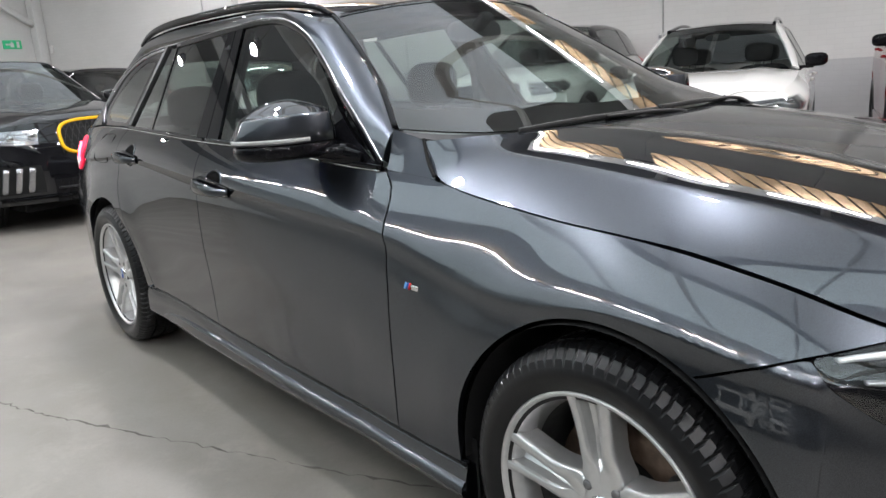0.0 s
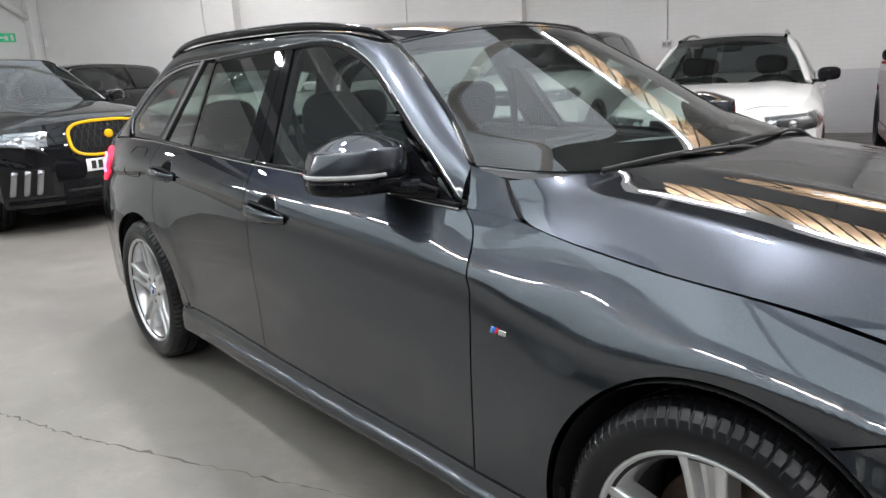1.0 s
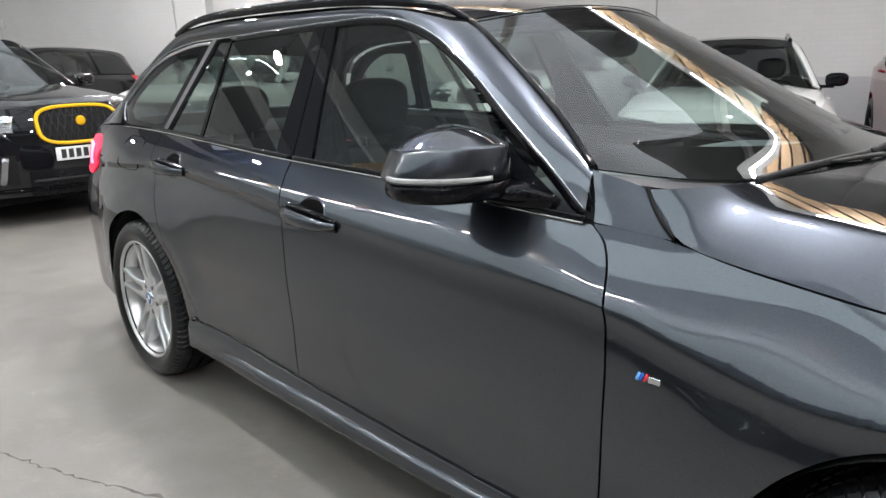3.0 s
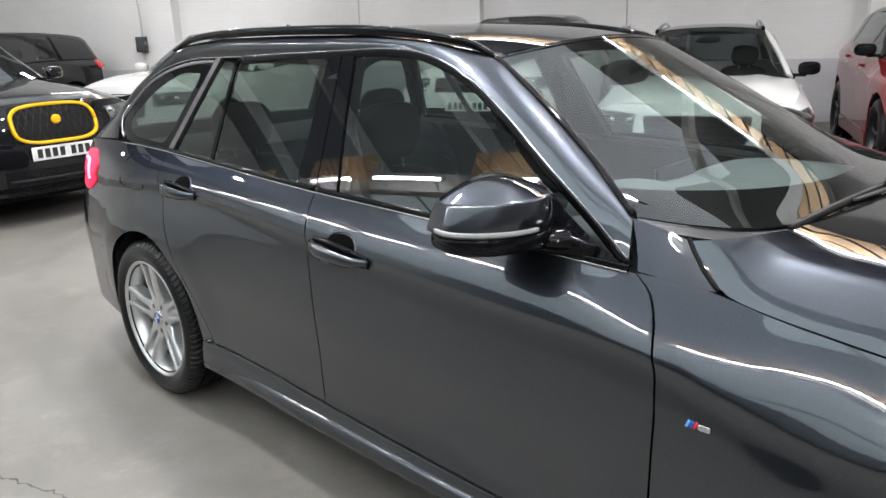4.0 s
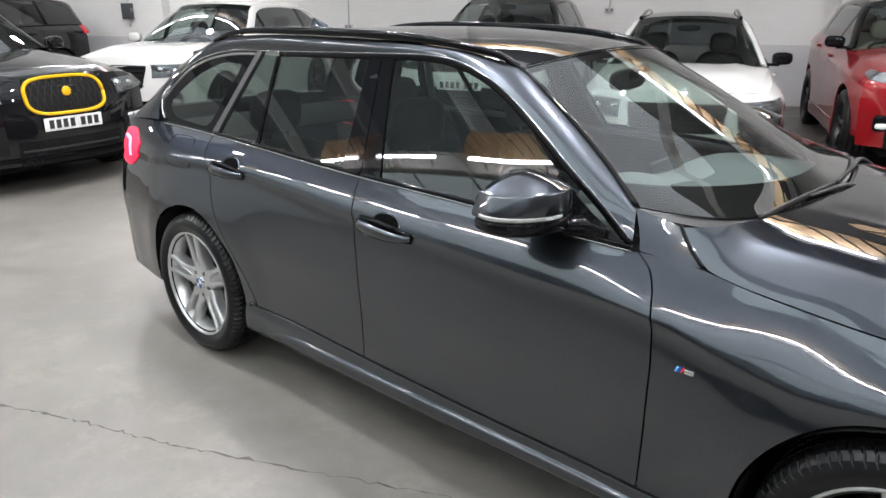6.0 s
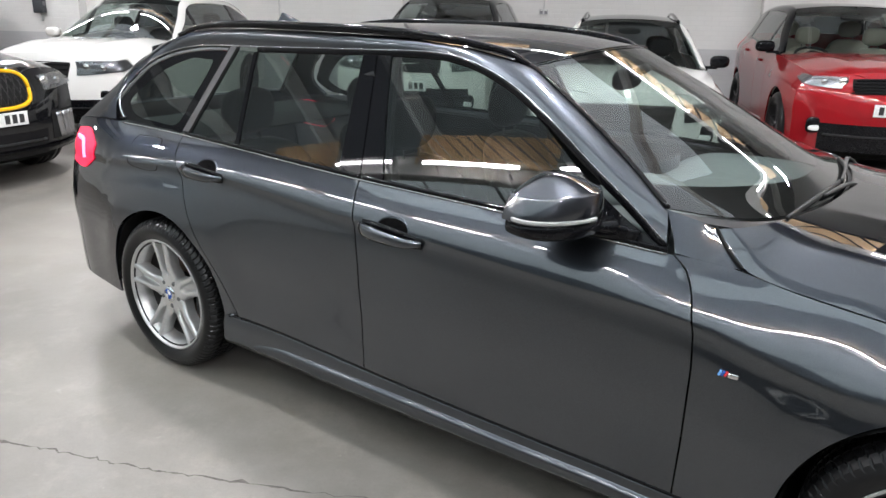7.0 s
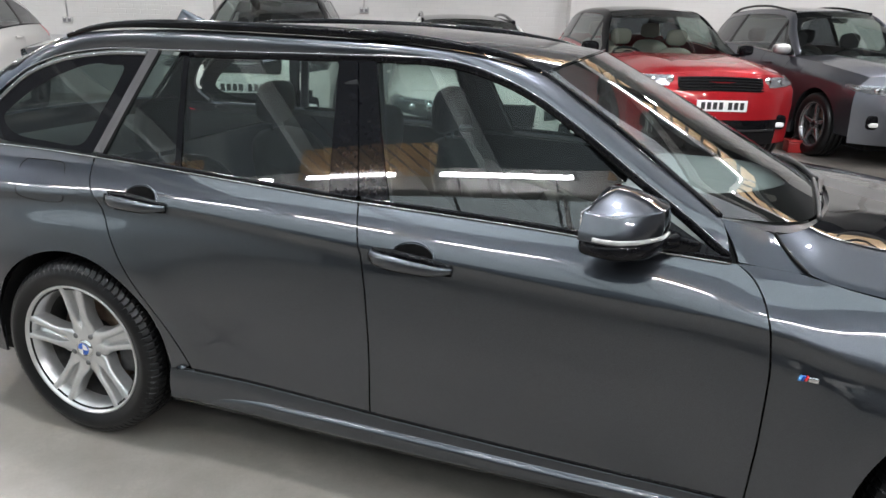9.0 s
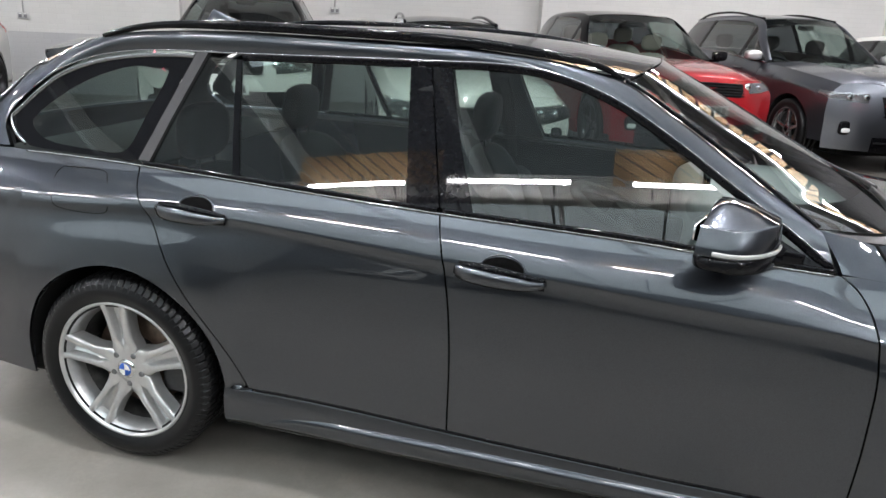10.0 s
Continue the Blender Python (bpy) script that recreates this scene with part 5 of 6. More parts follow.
    for blade, arm in (([(2.307, -0.50, 1.022), (2.332, -0.26, 1.030), (2.356, 0.04, 1.030)], [(2.40, 0.16, 0.998), (2.385, 0.08, 1.024), (2.345, -0.20, 1.034)]), ([(2.362, 0.02, 1.035), (2.335, 0.30, 1.032), (2.285, 0.52, 1.022)], [(2.34, 0.62, 0.985), (2.315, 0.56, 1.022), (2.338, 0.28, 1.034)])):
        part("wiper_blade", bar([(x, y, z - 0.022) for x, y, z in blade], 0.010, 0.014, n=24), WIPER, car)
        part("wiper_arm", bar([(x, y, z - 0.026) for x, y, z in arm], [0.026, 0.016, 0.009], [0.014, 0.010, 0.007], n=24), WIPER, car)
    part("cowl", sheet(np.stack([[(p[0] + o * 0.9, p[1], p[2] - 0.006 - o * 0.2) for p in ws[0]] for o in (0.006, 0.03, 0.09)]), (1.2, 0, 0.3), 0.01), TRIM, car)
    # roof
    ue = Spl(*[(x, abs(y), z) for x, y, z in hi[4:13]])
    xs = np.linspace(1.505, -0.475, 34)
    f = np.linspace(-1, 1, 33)
    e = ue.vec(xs)
    g = 1 - np.abs(f) ** 2.3
    zc = Spl((-0.48, 1.350), (-0.3, 1.393), (0, 1.424), (0.4, 1.446), (0.8, 1.452), (1.2, 1.437), (1.505, 1.400))
    dz = (zc(xs) - e[:, 1])[:, None]
    fade = np.clip((xs - 0.9) / 0.6, 0, 1)[:, None] ** 1.5
    pa("roof", np.stack([xs[:, None] + 0.097 * g * fade, e[:, :1] * f, e[:, 1:] + dz * g - 0.006 * fade * g], -1), GREY, rim=0.01)
    pa("headlining", np.stack([xs[::3, None] + 0.0 * g, e[::3, :1] * f * 0.97, e[::3, 1:] - 0.03 + 0.6 * dz[::3] * g], -1), DARK_LINING, rim=0)
    fy = np.linspace(-1, 1, 31)
    sp = np.stack([np.stack([x - 0.05 * (1 - fy**2) * (x < -0.42), fy * y, z + 0.040 * (1 - np.abs(fy) ** 2.3)], -1) for x, y, z in ((-0.395, 0.488, 1.342), (-0.45, 0.478, 1.332), (-0.51, 0.462, 1.324), (-0.548, 0.447, 1.319), (-0.557, 0.441, 1.314), (-0.556, 0.442, 1.296), (-0.53, 0.452, 1.276), (-0.465, 0.474, 1.262))])
    part("roof_spoiler", sheet(sp, (0.5, 0, 1.0), 0.0), GREY, car, "body-coloured roof spoiler over the tailgate")
    for j in (0, -1):
        part("spoiler_cheek", mesh_of([tuple(q) for q in sp[:, j]], [tuple(range(len(sp)))], False), GREY, car)
    fin = pillow(-0.075, 0, 1.425, 0.10, 0.022, 0.056, 2.2, 34, 18, lambda v: Vector((-0.172 + (v.x + 0.175) * (1 - 0.80 * max(0.0, v.z - 1.425) / 0.056) + 0.4 * max(0.0, v.z - 1.425), v.y * (1 - 0.6 * max(0.0, v.z - 1.43) / 0.05), v.z)))
    part("roof_aerial", fin, GREY, car, "grey shark-fin aerial")
    # bonnet
    f = np.linspace(-1, 1, 101)
    n = 46
    t = np.linspace(0, 1, n)[:, None]
    rear = 2.385 - 0.15 * f**2 - 0.055 * np.abs(f) ** 12
    front = 3.50 - 0.20 * np.abs(f) ** 2.4
    bx = rear * (1 - t) + front * t
    bedge = bx[:, :1]
    ey = Spl((2.18, 0.701), (2.235, 0.727), (2.30, 0.742), (2.5, 0.7455), (2.655, 0.7455), (2.786, 0.7435), (2.9, 0.735), (3.0, 0.728), (3.1, 0.713), (3.2, 0.679), (3.3, 0.62), (3.5, 0.47))(bedge)
    ez = Spl((2.18, 0.994), (2.235, 0.934), (2.30, 0.902), (2.5, 0.871), (2.655, 0.853), (2.786, 0.843), (2.9, 0.831), (3.0, 0.813), (3.1, 0.788), (3.2, 0.750), (3.3, 0.717), (3.5, 0.66))(bedge)
    cz = Spl((2.18, 1.0), (2.40, 0.996), (2.6, 0.978), (2.9, 0.936), (3.2, 0.868), (3.4, 0.79), (3.5, 0.73))(bx)
    af = np.abs(f)[None, :]
    fold = 0.84 - 0.04 * t
    shape = np.where(af < fold, 1 - 0.35 * (af / fold) ** 2.4, 0.65 * (1 - (af - fold) / (1 - fold)))
    ridge = 0.006 * np.exp(-((af - (0.42 - 0.12 * t)) / 0.06) ** 2) * np.sin(np.pi * np.clip(t * 1.05, 0, 1))
    pa("bonnet", np.stack([bx, ey * f, ez + (cz - ez) * shape + ridge], -1), GREY)
    part("engine_bay", block(2.25, 3.3, -0.60, 0.60, 0.30, 0.78, 0.02), DARK, car)
    # front and rear ends
    fz = np.linspace(0.2, 0.72, 10)
    ff = np.linspace(-1, 1, 21)
    pa("front_bumper", np.stack([np.stack([3.38 + (3.585 - 0.25 * max(0, z - 0.5) - 3.38) * (1 - np.abs(ff) ** 2.5), ff * float(EST.side(3.38, z)), np.full(21, z)], -1) for z in fz]), GREY)
    tail = lambda z: np.stack([-0.86 - (0.17 - 0.42 * max(0, z - 0.92)) * (1 - np.abs(ff) ** 2.6) + max(0, z - 0.985) * 1.2, ff * (float(EST.side(-0.86, z)) if z < 0.98 else 0.655 - (z - 0.98) * 0.52), np.full(21, z)], -1)
    pa("tailgate", np.stack([tail(z) for z in np.linspace(0.25, 1.02, 11)]), GREY)
    pa("rear_screen", np.stack([tail(z) for z in np.linspace(1.022, 1.31, 6)]), GLASS, rim=0)
    for q in (0, 20):
        part("rear_screen_frame", bar([tail(z)[q] * np.array([1, 0.95, 1]) for z in np.linspace(1.0, 1.28, 5)], 0.02, 0.02), GLOSS, car)
    part("underbody", block(-0.6, 3.2, -0.72, 0.72, 0.17, 0.30, 0.02), DARK, car)
    # cabin
    dash = pillow(1.98, 0, 0.845, 0.30, 0.70, 0.135, 4.0, 40, 16, lambda v: Vector((v.x + 0.05 * (1 - (v.y / 0.7) ** 2), v.y, v.z + (0.035 * math.exp(-((v.y + 0.37) / 0.2) ** 2) if v.z > 0.85 else 0))))
    part("dashboard", dash, DASH, car, "grey soft dashboard top")
    part("instrument_hood", pillow(1.84, -0.37, 0.965, 0.11, 0.20, 0.055, 2.4, 28, 12), DASH, car)
    part("centre_screen", block(1.80, 1.815, -0.13, 0.12, 0.93, 1.02, 0.004), GLOSS, car)
    part("steering_wheel", ring_at((1.55, -0.37, 0.915), 0.185, 0.017, 65), CABIN, car)
    part("steering_column", bar([(1.85, -0.37, 0.86), (1.57, -0.37, 0.91)], 0.09, 0.09), CABIN, car)
    part("centre_console", block(0.9, 1.8, -0.12, 0.12, 0.36, 0.62, 0.03), CABIN, car)
    part("cabin_floor", block(-0.75, 2.2, -0.74, 0.74, 0.30, 0.37, 0.01), CABIN, car)
    part("boot_blind", block(-0.72, -0.05, -0.62, 0.62, 0.955, 0.965, 0.003), CABIN, car)
    part("interior_mirror", pillow(1.63, 0, 1.285, 0.018, 0.125, 0.038, 3), CABIN, car)
    part("mirror_stem", bar([(1.70, 0, 1.33), (1.635, 0, 1.29)], 0.05, 0.03), CABIN, car)
    # wing badge
    bx0, bz0 = 2.290, 0.684
    for k, mat in enumerate((LIGHT_BLUE, BLUE, BADGE_RED)):
        pts = [(bx0 - 0.020 + 0.0075 * k, bz0 - 0.007), (bx0 - 0.014 + 0.0075 * k, bz0 + 0.007)]
        part("badge_stripe", bar(side_line(pts, 0.002), 0.004, 0.006, (1, 0, 0), 4), mat, car)
    part("wing_badge", bar(side_line([(bx0 + 0.002, bz0 - 0.002), (bx0 + 0.026, bz0 - 0.003)], 0.001), 0.005, 0.013, n=6), CHROME, car, "small chrome badge with coloured stripes")
    return car


def lathe_disc_y(c, r):
    me = lathe([(0.0, -0.004), (r * 0.8, -0.003), (r, 0.0), (r, 0.006)], 20)
    for v in me.vertices:
        v.co = Vector((c[0] + v.co.x, c[1] + v.co.y, c[2] + v.co.z))
    return me


WIPER = plain("black_wiper_rubber", (0.004, 0.004, 0.004), 0.6, grain=60)
DARK_LINING = plain("anthracite_headlining", (0.03, 0.03, 0.032), 0.9, grain=80, bumps=0.05)
TRIM_GREY = plain("grey_window_pillar", (0.020, 0.020, 0.021), 0.5, grain=40, vary=0.1)
LENS_WHITE = plain("clear_white_lens", (0.40, 0.40, 0.39), 0.12, 0, 1.0)
DASH = plain("grey_dashboard", (0.15, 0.16, 0.158), 0.6, grain=40, vary=0.08, bumps=0.03)


# ---- the parked cars ----
def parked_car(name, label, m, L, W, H, wb, fo, body, roof_mat, zb0, zb1, wx, hx, rx, rz, ex, ez, glass=None, wheel=ALLOY_DARK, wheel_r=0.35, rim_r=0.24, style="five",
               cant=None, hood=None, rails=False, seats=None, cladding=False, mirror=None, zlow=0.32, grille=(0.42, 0.55, 0.78), lamp=(0.5, 0.62, 0.80), chrome_line=False, surround=None, lit=False, nose_lean=0.12, vents=False, lamp_mat=None, lower=None, group="parked cars in the row"):
    """A parked car built from its main sizes. Local x runs forward, origin under the middle of the rear axle."""
    car = thing(name, m, label, "car", group)
    xf, xr, hw = wb + fo, wb + fo - L, W / 2
    hood = hood or zb0 + 0.02
    xc, xq = xf - 0.30, xr + 0.28
    glass, cant = glass or GLASS, cant or body
    sh = Shape(Spl((xr, hw * 0.72), (xr + 0.1, hw * 0.86), (xq, hw * 0.945), (0, hw), (wb * 0.5, hw * 0.985), (wb, hw), (xc, hw * 0.93), (xf - 0.1, hw * 0.84), (xf, hw * 0.7)),
               Spl((xr, hw * 0.66), (xq, hw * 0.82), (0, hw * 0.885), (wb * 0.5, hw * 0.90), (wx, hw * 0.875), (wb, hw * 0.86), (xc, hw * 0.78), (xf, hw * 0.6)),
               Spl((xr, zb1 - 0.02), (0, zb1), (wx, zb0), (wb, hood - 0.05), (xc, hood - 0.12), (xf, hood - 0.2)),
               Spl((xr, zb1 - 0.14), (0, zb1 - 0.13), (wx, zb0 - 0.13), (xc, hood - 0.24), (xf, hood - 0.3)),
               Spl((xr, 0.015), (xf, 0.012)), Spl((xr, zlow), (xf, zlow)), 0.5, 0.12)
    ra = wheel_r + 0.055
    low = lambda x: sh.zlow(x) - 0.03
    za = arch(0, wheel_r, ra, low)
    zf = arch(wb, wheel_r, ra, low)
    lowline = lambda x: np.where(np.asarray(x) < wb / 2, za(x), zf(x))
    dx = [wb * 0.5 - 0.08, wx - 0.05, 0.32]
    # the line of the roof edge, from the windscreen foot to the rear
    gy = lambda x, z: float(sh.cabin(np.array(x), np.array(z)))
    U = [(wx, zb0 + 0.04), (wx * 0.5 + hx * 0.5, (zb0 + 0.04) * 0.47 + (H - 0.09) * 0.53), (hx, H - 0.075), (hx * 0.6 + rx * 0.4, H - 0.035), (hx * 0.2 + rx * 0.8, (H - 0.03) * 0.5 + rz * 0.5), (rx, rz - 0.02), ((rx + ex) / 2, (rz + ez) / 2 + 0.02), (ex, ez)]
    up = [(x, -(gy(x, z) - 0.045), z) for x, z in U]
    lo_xz = [(wx - 0.02, zb0 + 0.01), (U[1][0] - 0.03, U[1][1] - 0.06), (hx - 0.03, H - 0.135), (U[3][0], H - 0.10), (U[4][0] + 0.02, U[4][1] - 0.07), (rx + 0.14, rz - 0.10), ((rx + ex) / 2 + 0.16, (rz + ez) / 2 - 0.03), (ex + 0.16, float(sh.zbelt(np.array(ex + 0.16))) + 0.02)]
    lo = [(x, -gy(x, z), z) for x, z in lo_xz]
    dlo = Spl(*[(x, z) for x, z in lo_xz])
    x_b = wb * 0.5 - 0.05
    x_c = 0.12
    for side in (-1, 1):
        fs = [("quarter_panel", with_arch(xq, dx[2], 0, ra, 22, 8)), ("rear_door", with_arch(dx[2] + 0.006, dx[0], 0, ra, 22, 8)), ("front_door", np.linspace(dx[0] + 0.006, dx[1], 10)), ("front_wing", with_arch(dx[1] + 0.006, xc, wb, ra, 22, 8))]
        for nm, xs in fs:
            door = part(nm, sheet(sides(xz_panel(sh.side, xs, lowline, sh.zbelt, 14), side), (wb / 2, 0, 0.6)), body, car)
            if "door" in nm:
                hx0, hz0 = xs[0] + 0.12, float(sh.zcrease(np.array(xs[0] + 0.15))) + 0.005
                hy = -float(sh.side(np.array(hx0), np.array(hz0))) - 0.022
                part("door_handle", bar(sides([(hx0 - 0.02, hy + 0.02, hz0), (hx0 + 0.03, hy, hz0), (hx0 + 0.14, hy, hz0), (hx0 + 0.18, hy + 0.02, hz0)], side), 0.022, 0.028), body, door)
        for x0, y0 in ((0, 0), (wb, 0)):
            part("wheel_arch_liner", liner(x0, wheel_r, ra - 0.004, side, hw - 0.03, hw - 0.42), DARK, car)
            make_wheel(car, x0, side * (hw - 0.135), side, wheel_r, rim_r, 0.235, wheel, style)
            if cladding:
                ring = [(x0 + ra * 1.03 * math.cos(a), -(float(sh.side(np.array(x0 + ra * math.cos(a)), np.array(wheel_r + ra * math.sin(a)))) + 0.006), wheel_r + ra * 1.03 * math.sin(a)) for a in np.linspace(-0.15, math.pi + 0.15, 25)]
                part("arch_cladding", bar(sides(ring, side), 0.03, 0.055, (0, 1, 0), 50), TRIM, car)
        part("sill", sheet(sides(xz_panel(lambda x, z: sh.side(x, z) + 0.012, np.linspace(ra + 0.005, wb - ra - 0.005, 8), lambda x: low(x) - 0.13, lambda x: low(x) + 0.01, 4), side), (wb / 2, 0, 0.6), 0.05), TRIM if cladding else body, car)
        part("side_glass", sheet(sides(xz_panel(sh.cabin, np.linspace(x_b + 0.03, wx - 0.16, 14), lambda x: sh.zbelt(x) + 0.012, dlo, 8), side), rim=0), glass, car)
        part("rear_side_glass", sheet(sides(xz_panel(sh.cabin, np.linspace(x_c + 0.03, x_b - 0.03, 12), lambda x: sh.zbelt(x) + 0.012, dlo, 8), side), rim=0), TINT if glass is TINT else glass, car)
        part("quarter_glass", sheet(sides(xz_panel(sh.cabin, np.linspace(ex + 0.20, x_c - 0.02, 12), lambda x: sh.zbelt(x) + 0.012, lambda x: np.maximum(dlo(x), sh.zbelt(x) + 0.014), 8), side), rim=0), TINT, car)
        for xa, xb in ((x_b - 0.035, x_b + 0.035), (x_c - 0.03, x_c + 0.035), (wx - 0.165, wx - 0.02)):
            part("pillar_trim", sheet(sides(xz_panel(sh.cabin, np.linspace(xa, xb, 4), lambda x: sh.zbelt(x) + 0.0, lambda x: np.maximum(dlo(x), sh.zbelt(x) + 0.003), 6), side), rim=0.02, away=0.003), GLOSS, car)
        part("roof_pillar", sheet(sides(strip(lo, up, 40, 6, 0.008), side), (wb / 2, 0, 1.0), 0.02), cant, car)
        belt = [(x, -(float(sh.ybelt(np.array(x))) + 0.004), float(sh.zbelt(np.array(x))) + 0.006) for x in np.linspace(ex + 0.2, wx - 0.03, 9)]
        part("belt_trim", bar(sides(belt, side), 0.012, 0.02), STEEL if chrome_line else GLOSS, car)
        if rails:
            rl = [(x, y * 0.97, z + 0.03 + (0.012 if 0 < i < 3 else -0.02)) for i, (x, y, z) in enumerate([up[2], up[3], up[4], up[5]])]
            part("roof_rail", bar(sides(rl, side), 0.03, 0.03, n=24), GLOSS, car)
        mx, mz = wx - 0.12, zb0 + 0.085
        my = float(sh.ybelt(np.array(wx))) + 0.13
        mir = part("door_mirror", pillow(mx, side * my, mz, 0.062, 0.098, 0.062, 3.0, bend=lambda v: Vector((v.x - 0.25 * (abs(v.y) - my), v.y, v.z))), mirror or body, car)
        part("mirror_foot", bar([(mx, side * (my - 0.16), mz - 0.06), (mx, side * (my - 0.02), mz - 0.06)], 0.07, 0.03), GLOSS, mir)
        part("mirror_glass", block(mx - 0.066, mx - 0.060, side * my - 0.08, side * my + 0.08, mz - 0.045, mz + 0.045, 0.002), CHROME, mir)
    # roof, screens, bonnet
    ue = Spl(*[(x, abs(y), z) for x, y, z in up])
    xs = np.linspace(hx, rx, 22)
    f = np.linspace(-1, 1, 21)
    e = ue.vec(xs)
    g = 1 - np.abs(f) ** 2.4
    fade = np.linspace(1, -0.6, 22)[:, None]
    part("roof", sheet(np.stack([xs[:, None] + 0.06 * g[None, :] * fade, e[:, :1] * f[None, :], e[:, 1:] + 0.035 * g[None, :]], -1), (wb / 2, 0, 0.8), 0.02), roof_mat, car)
    part("windscreen", sheet(screen_grid(up[:3], (wx + 0.14, 0, zb0 + 0.03), (hx + 0.06, 0, H - 0.045)), (wb / 2, 0, 0.8), 0), SCREEN if glass is not TINT else GLASS, car)
    part("windscreen_shade", sheet(screen_grid(up[:3], (wx + 0.14, 0, zb0 + 0.03), (hx + 0.06, 0, H - 0.045))[-4:], (wb / 2, 0, 0.8), 0, -0.006), GLOSS, car)
    part("rear_screen", sheet(screen_grid(up[-1:-4:-1], (ex - 0.05, 0, ez), (rx - 0.04, 0, rz + 0.01)), (wb / 2, 0, 0.8), 0), TINT, car)
    xs = np.linspace(wx, xf - 0.06, 20)
    g = 1 - np.abs(f) ** 3.0
    head = np.linspace(1, 0, 20)[:, None]
    bx = xs[:, None] + 0.15 * g * head + (xf - 0.06 - xc) * 0
    bx = np.where(head < 0.3, bx - (np.abs(f)[None, :] ** 2.2) * 0.24 * (0.3 - head) / 0.3, bx)
    by = sh.ybelt(bx) * f[None, :]
    crest = 0.035 * np.exp(-((np.abs(f)[None, :] - 0.62) / 0.12) ** 2) * 0.5
    bz = sh.zbelt(bx) + (0.045 + 0.05 * np.linspace(0, 1, 20)[:, None] ** 0.5) * g - 0.09 * np.clip((bx - (xf - 0.3)) / 0.24, 0, 1) ** 2 * g + crest
    part("bonnet", sheet(np.stack([bx, by, bz], -1), (wb / 2, 0, 0.5)), body, car)
    ztop = float(sh.zbelt(np.array(xc)))

    def nose(f, z):
        f, z = np.broadcast_arrays(np.asarray(f, float), np.asarray(z, float))
        yc = sh.side(np.full_like(z, xc), z)
        t = np.clip((z - 0.5) / (ztop - 0.5), -1, 1.2)
        tip = xf - np.where(t > 0, nose_lean * t**2, 0.10 * t**2)
        return np.stack([xc + (tip - xc) * (1 - np.abs(f) ** 2.6), yc * f, z + 0.05 * (1 - np.abs(f) ** 2) * np.clip((z - 0.6) / 0.3, 0, 1)], -1)

    fg, zg = np.meshgrid(np.linspace(-1, 1, 33), np.linspace(zlow - 0.1, ztop, 16), indexing="ij")
    part("front_bumper", sheet(nose(fg, zg), (wb / 2, 0, 0.5)), body, car)
    gw, g0, g1 = grille
    fg, zg = np.meshgrid(np.linspace(-gw, gw, 17), np.linspace(0, 1, 8), indexing="ij")
    zz = g0 + (g1 - g0) * zg
    gr = part("grille", sheet(nose(fg * (0.86 + 0.14 * zg), zz), (wb / 2, 0, 0.5), 0.01, 0.006), DARK, car)
    for k in range(26 if surround else 0):
        f0 = -gw + 2 * gw * ((k // 2) + 0.5) / 13
        f1 = f0 + (0.10 if k % 2 else -0.10)
        zs = np.linspace(g0 + 0.01, g1 - 0.01, 4)
        part("mesh_wire", bar(nose(np.clip(np.linspace(f0, f1, 4), -gw * 0.93, gw * 0.93), zs) + np.array([0.010, 0, 0]), 0.006, 0.006, (0, 1, 0), 6), TRIM, gr)
    for k in range(0 if surround else 5):
        z = g0 + (g1 - g0) * (k + 0.5) / 5
        pts = nose(np.linspace(-gw * 0.93, gw * 0.93, 9), np.full(9, z)) + np.array([0.012, 0, 0])
        part("grille_bar", bar(pts, 0.014, 0.012, n=18), GLOSS, gr)
    if surround:
        a = np.linspace(0, 2 * math.pi, 49)
        q = lambda v: np.sign(v) * np.abs(v) ** 0.5
        pts = nose(gw * q(np.cos(a)) * (0.93 + 0.07 * np.sin(a)), (g0 + g1) / 2 + (g1 - g0) / 2 * q(np.sin(a))) + np.array([0.014, 0, 0])
        part("grille_surround", bar(pts, 0.028, [0.03, 0.024, 0.03, 0.06, 0.03], (1, 0, 0), n=0), surround, gr)
        part("grille_badge", lathe_disc(nose(0.0, (g0 + g1) / 2 + 0.02) + np.array([0.03, 0, 0]), 0.04), surround, gr)
    lw, lt = lower or (0.8, g0 - 0.14)
    fg, zg = np.meshgrid(np.linspace(-lw, lw, 21), np.linspace(zlow - 0.105, lt, 6), indexing="ij")
    part("lower_intake", sheet(nose(fg, zg), (wb / 2, 0, 0.5), 0.01, 0.006), GLOSS, car)
    part("intake_slat", bar(nose(np.linspace(-lw * 0.95, lw * 0.95, 9), np.full(9, (zlow - 0.06 + lt) / 2)) + np.array([0.012, 0, 0]), 0.012, 0.018, n=18), TRIM, car)
    for side in (-1, 1):
        l0, l1, l2 = lamp
        fr = np.linspace(l0, 1, 9)
        cols = [nose(side * v, np.linspace(l1 + 0.05 * ((v - l0) / (1 - l0)) ** 1.5, l2 - 0.03 * (1 - (v - l0) / (1 - l0)), 6)) for v in fr]
        for x in np.linspace(xc - 0.03, xc - 0.16, 5):
            k = (xc - x) / 0.20
            zs = np.linspace(l1 + 0.05 + 0.05 * k, l2 + 0.01 * k, 6)
            cols.append(np.stack([np.full(6, x), side * sh.side(np.full(6, x), zs), zs], -1))
        cols = np.stack(cols)
        lampo = part("headlamp", sheet(cols, (wb / 2, 0, 0.5), 0.02, 0.004), lamp_mat or ALLOY_DARK, car, "headlamp with clear lens")
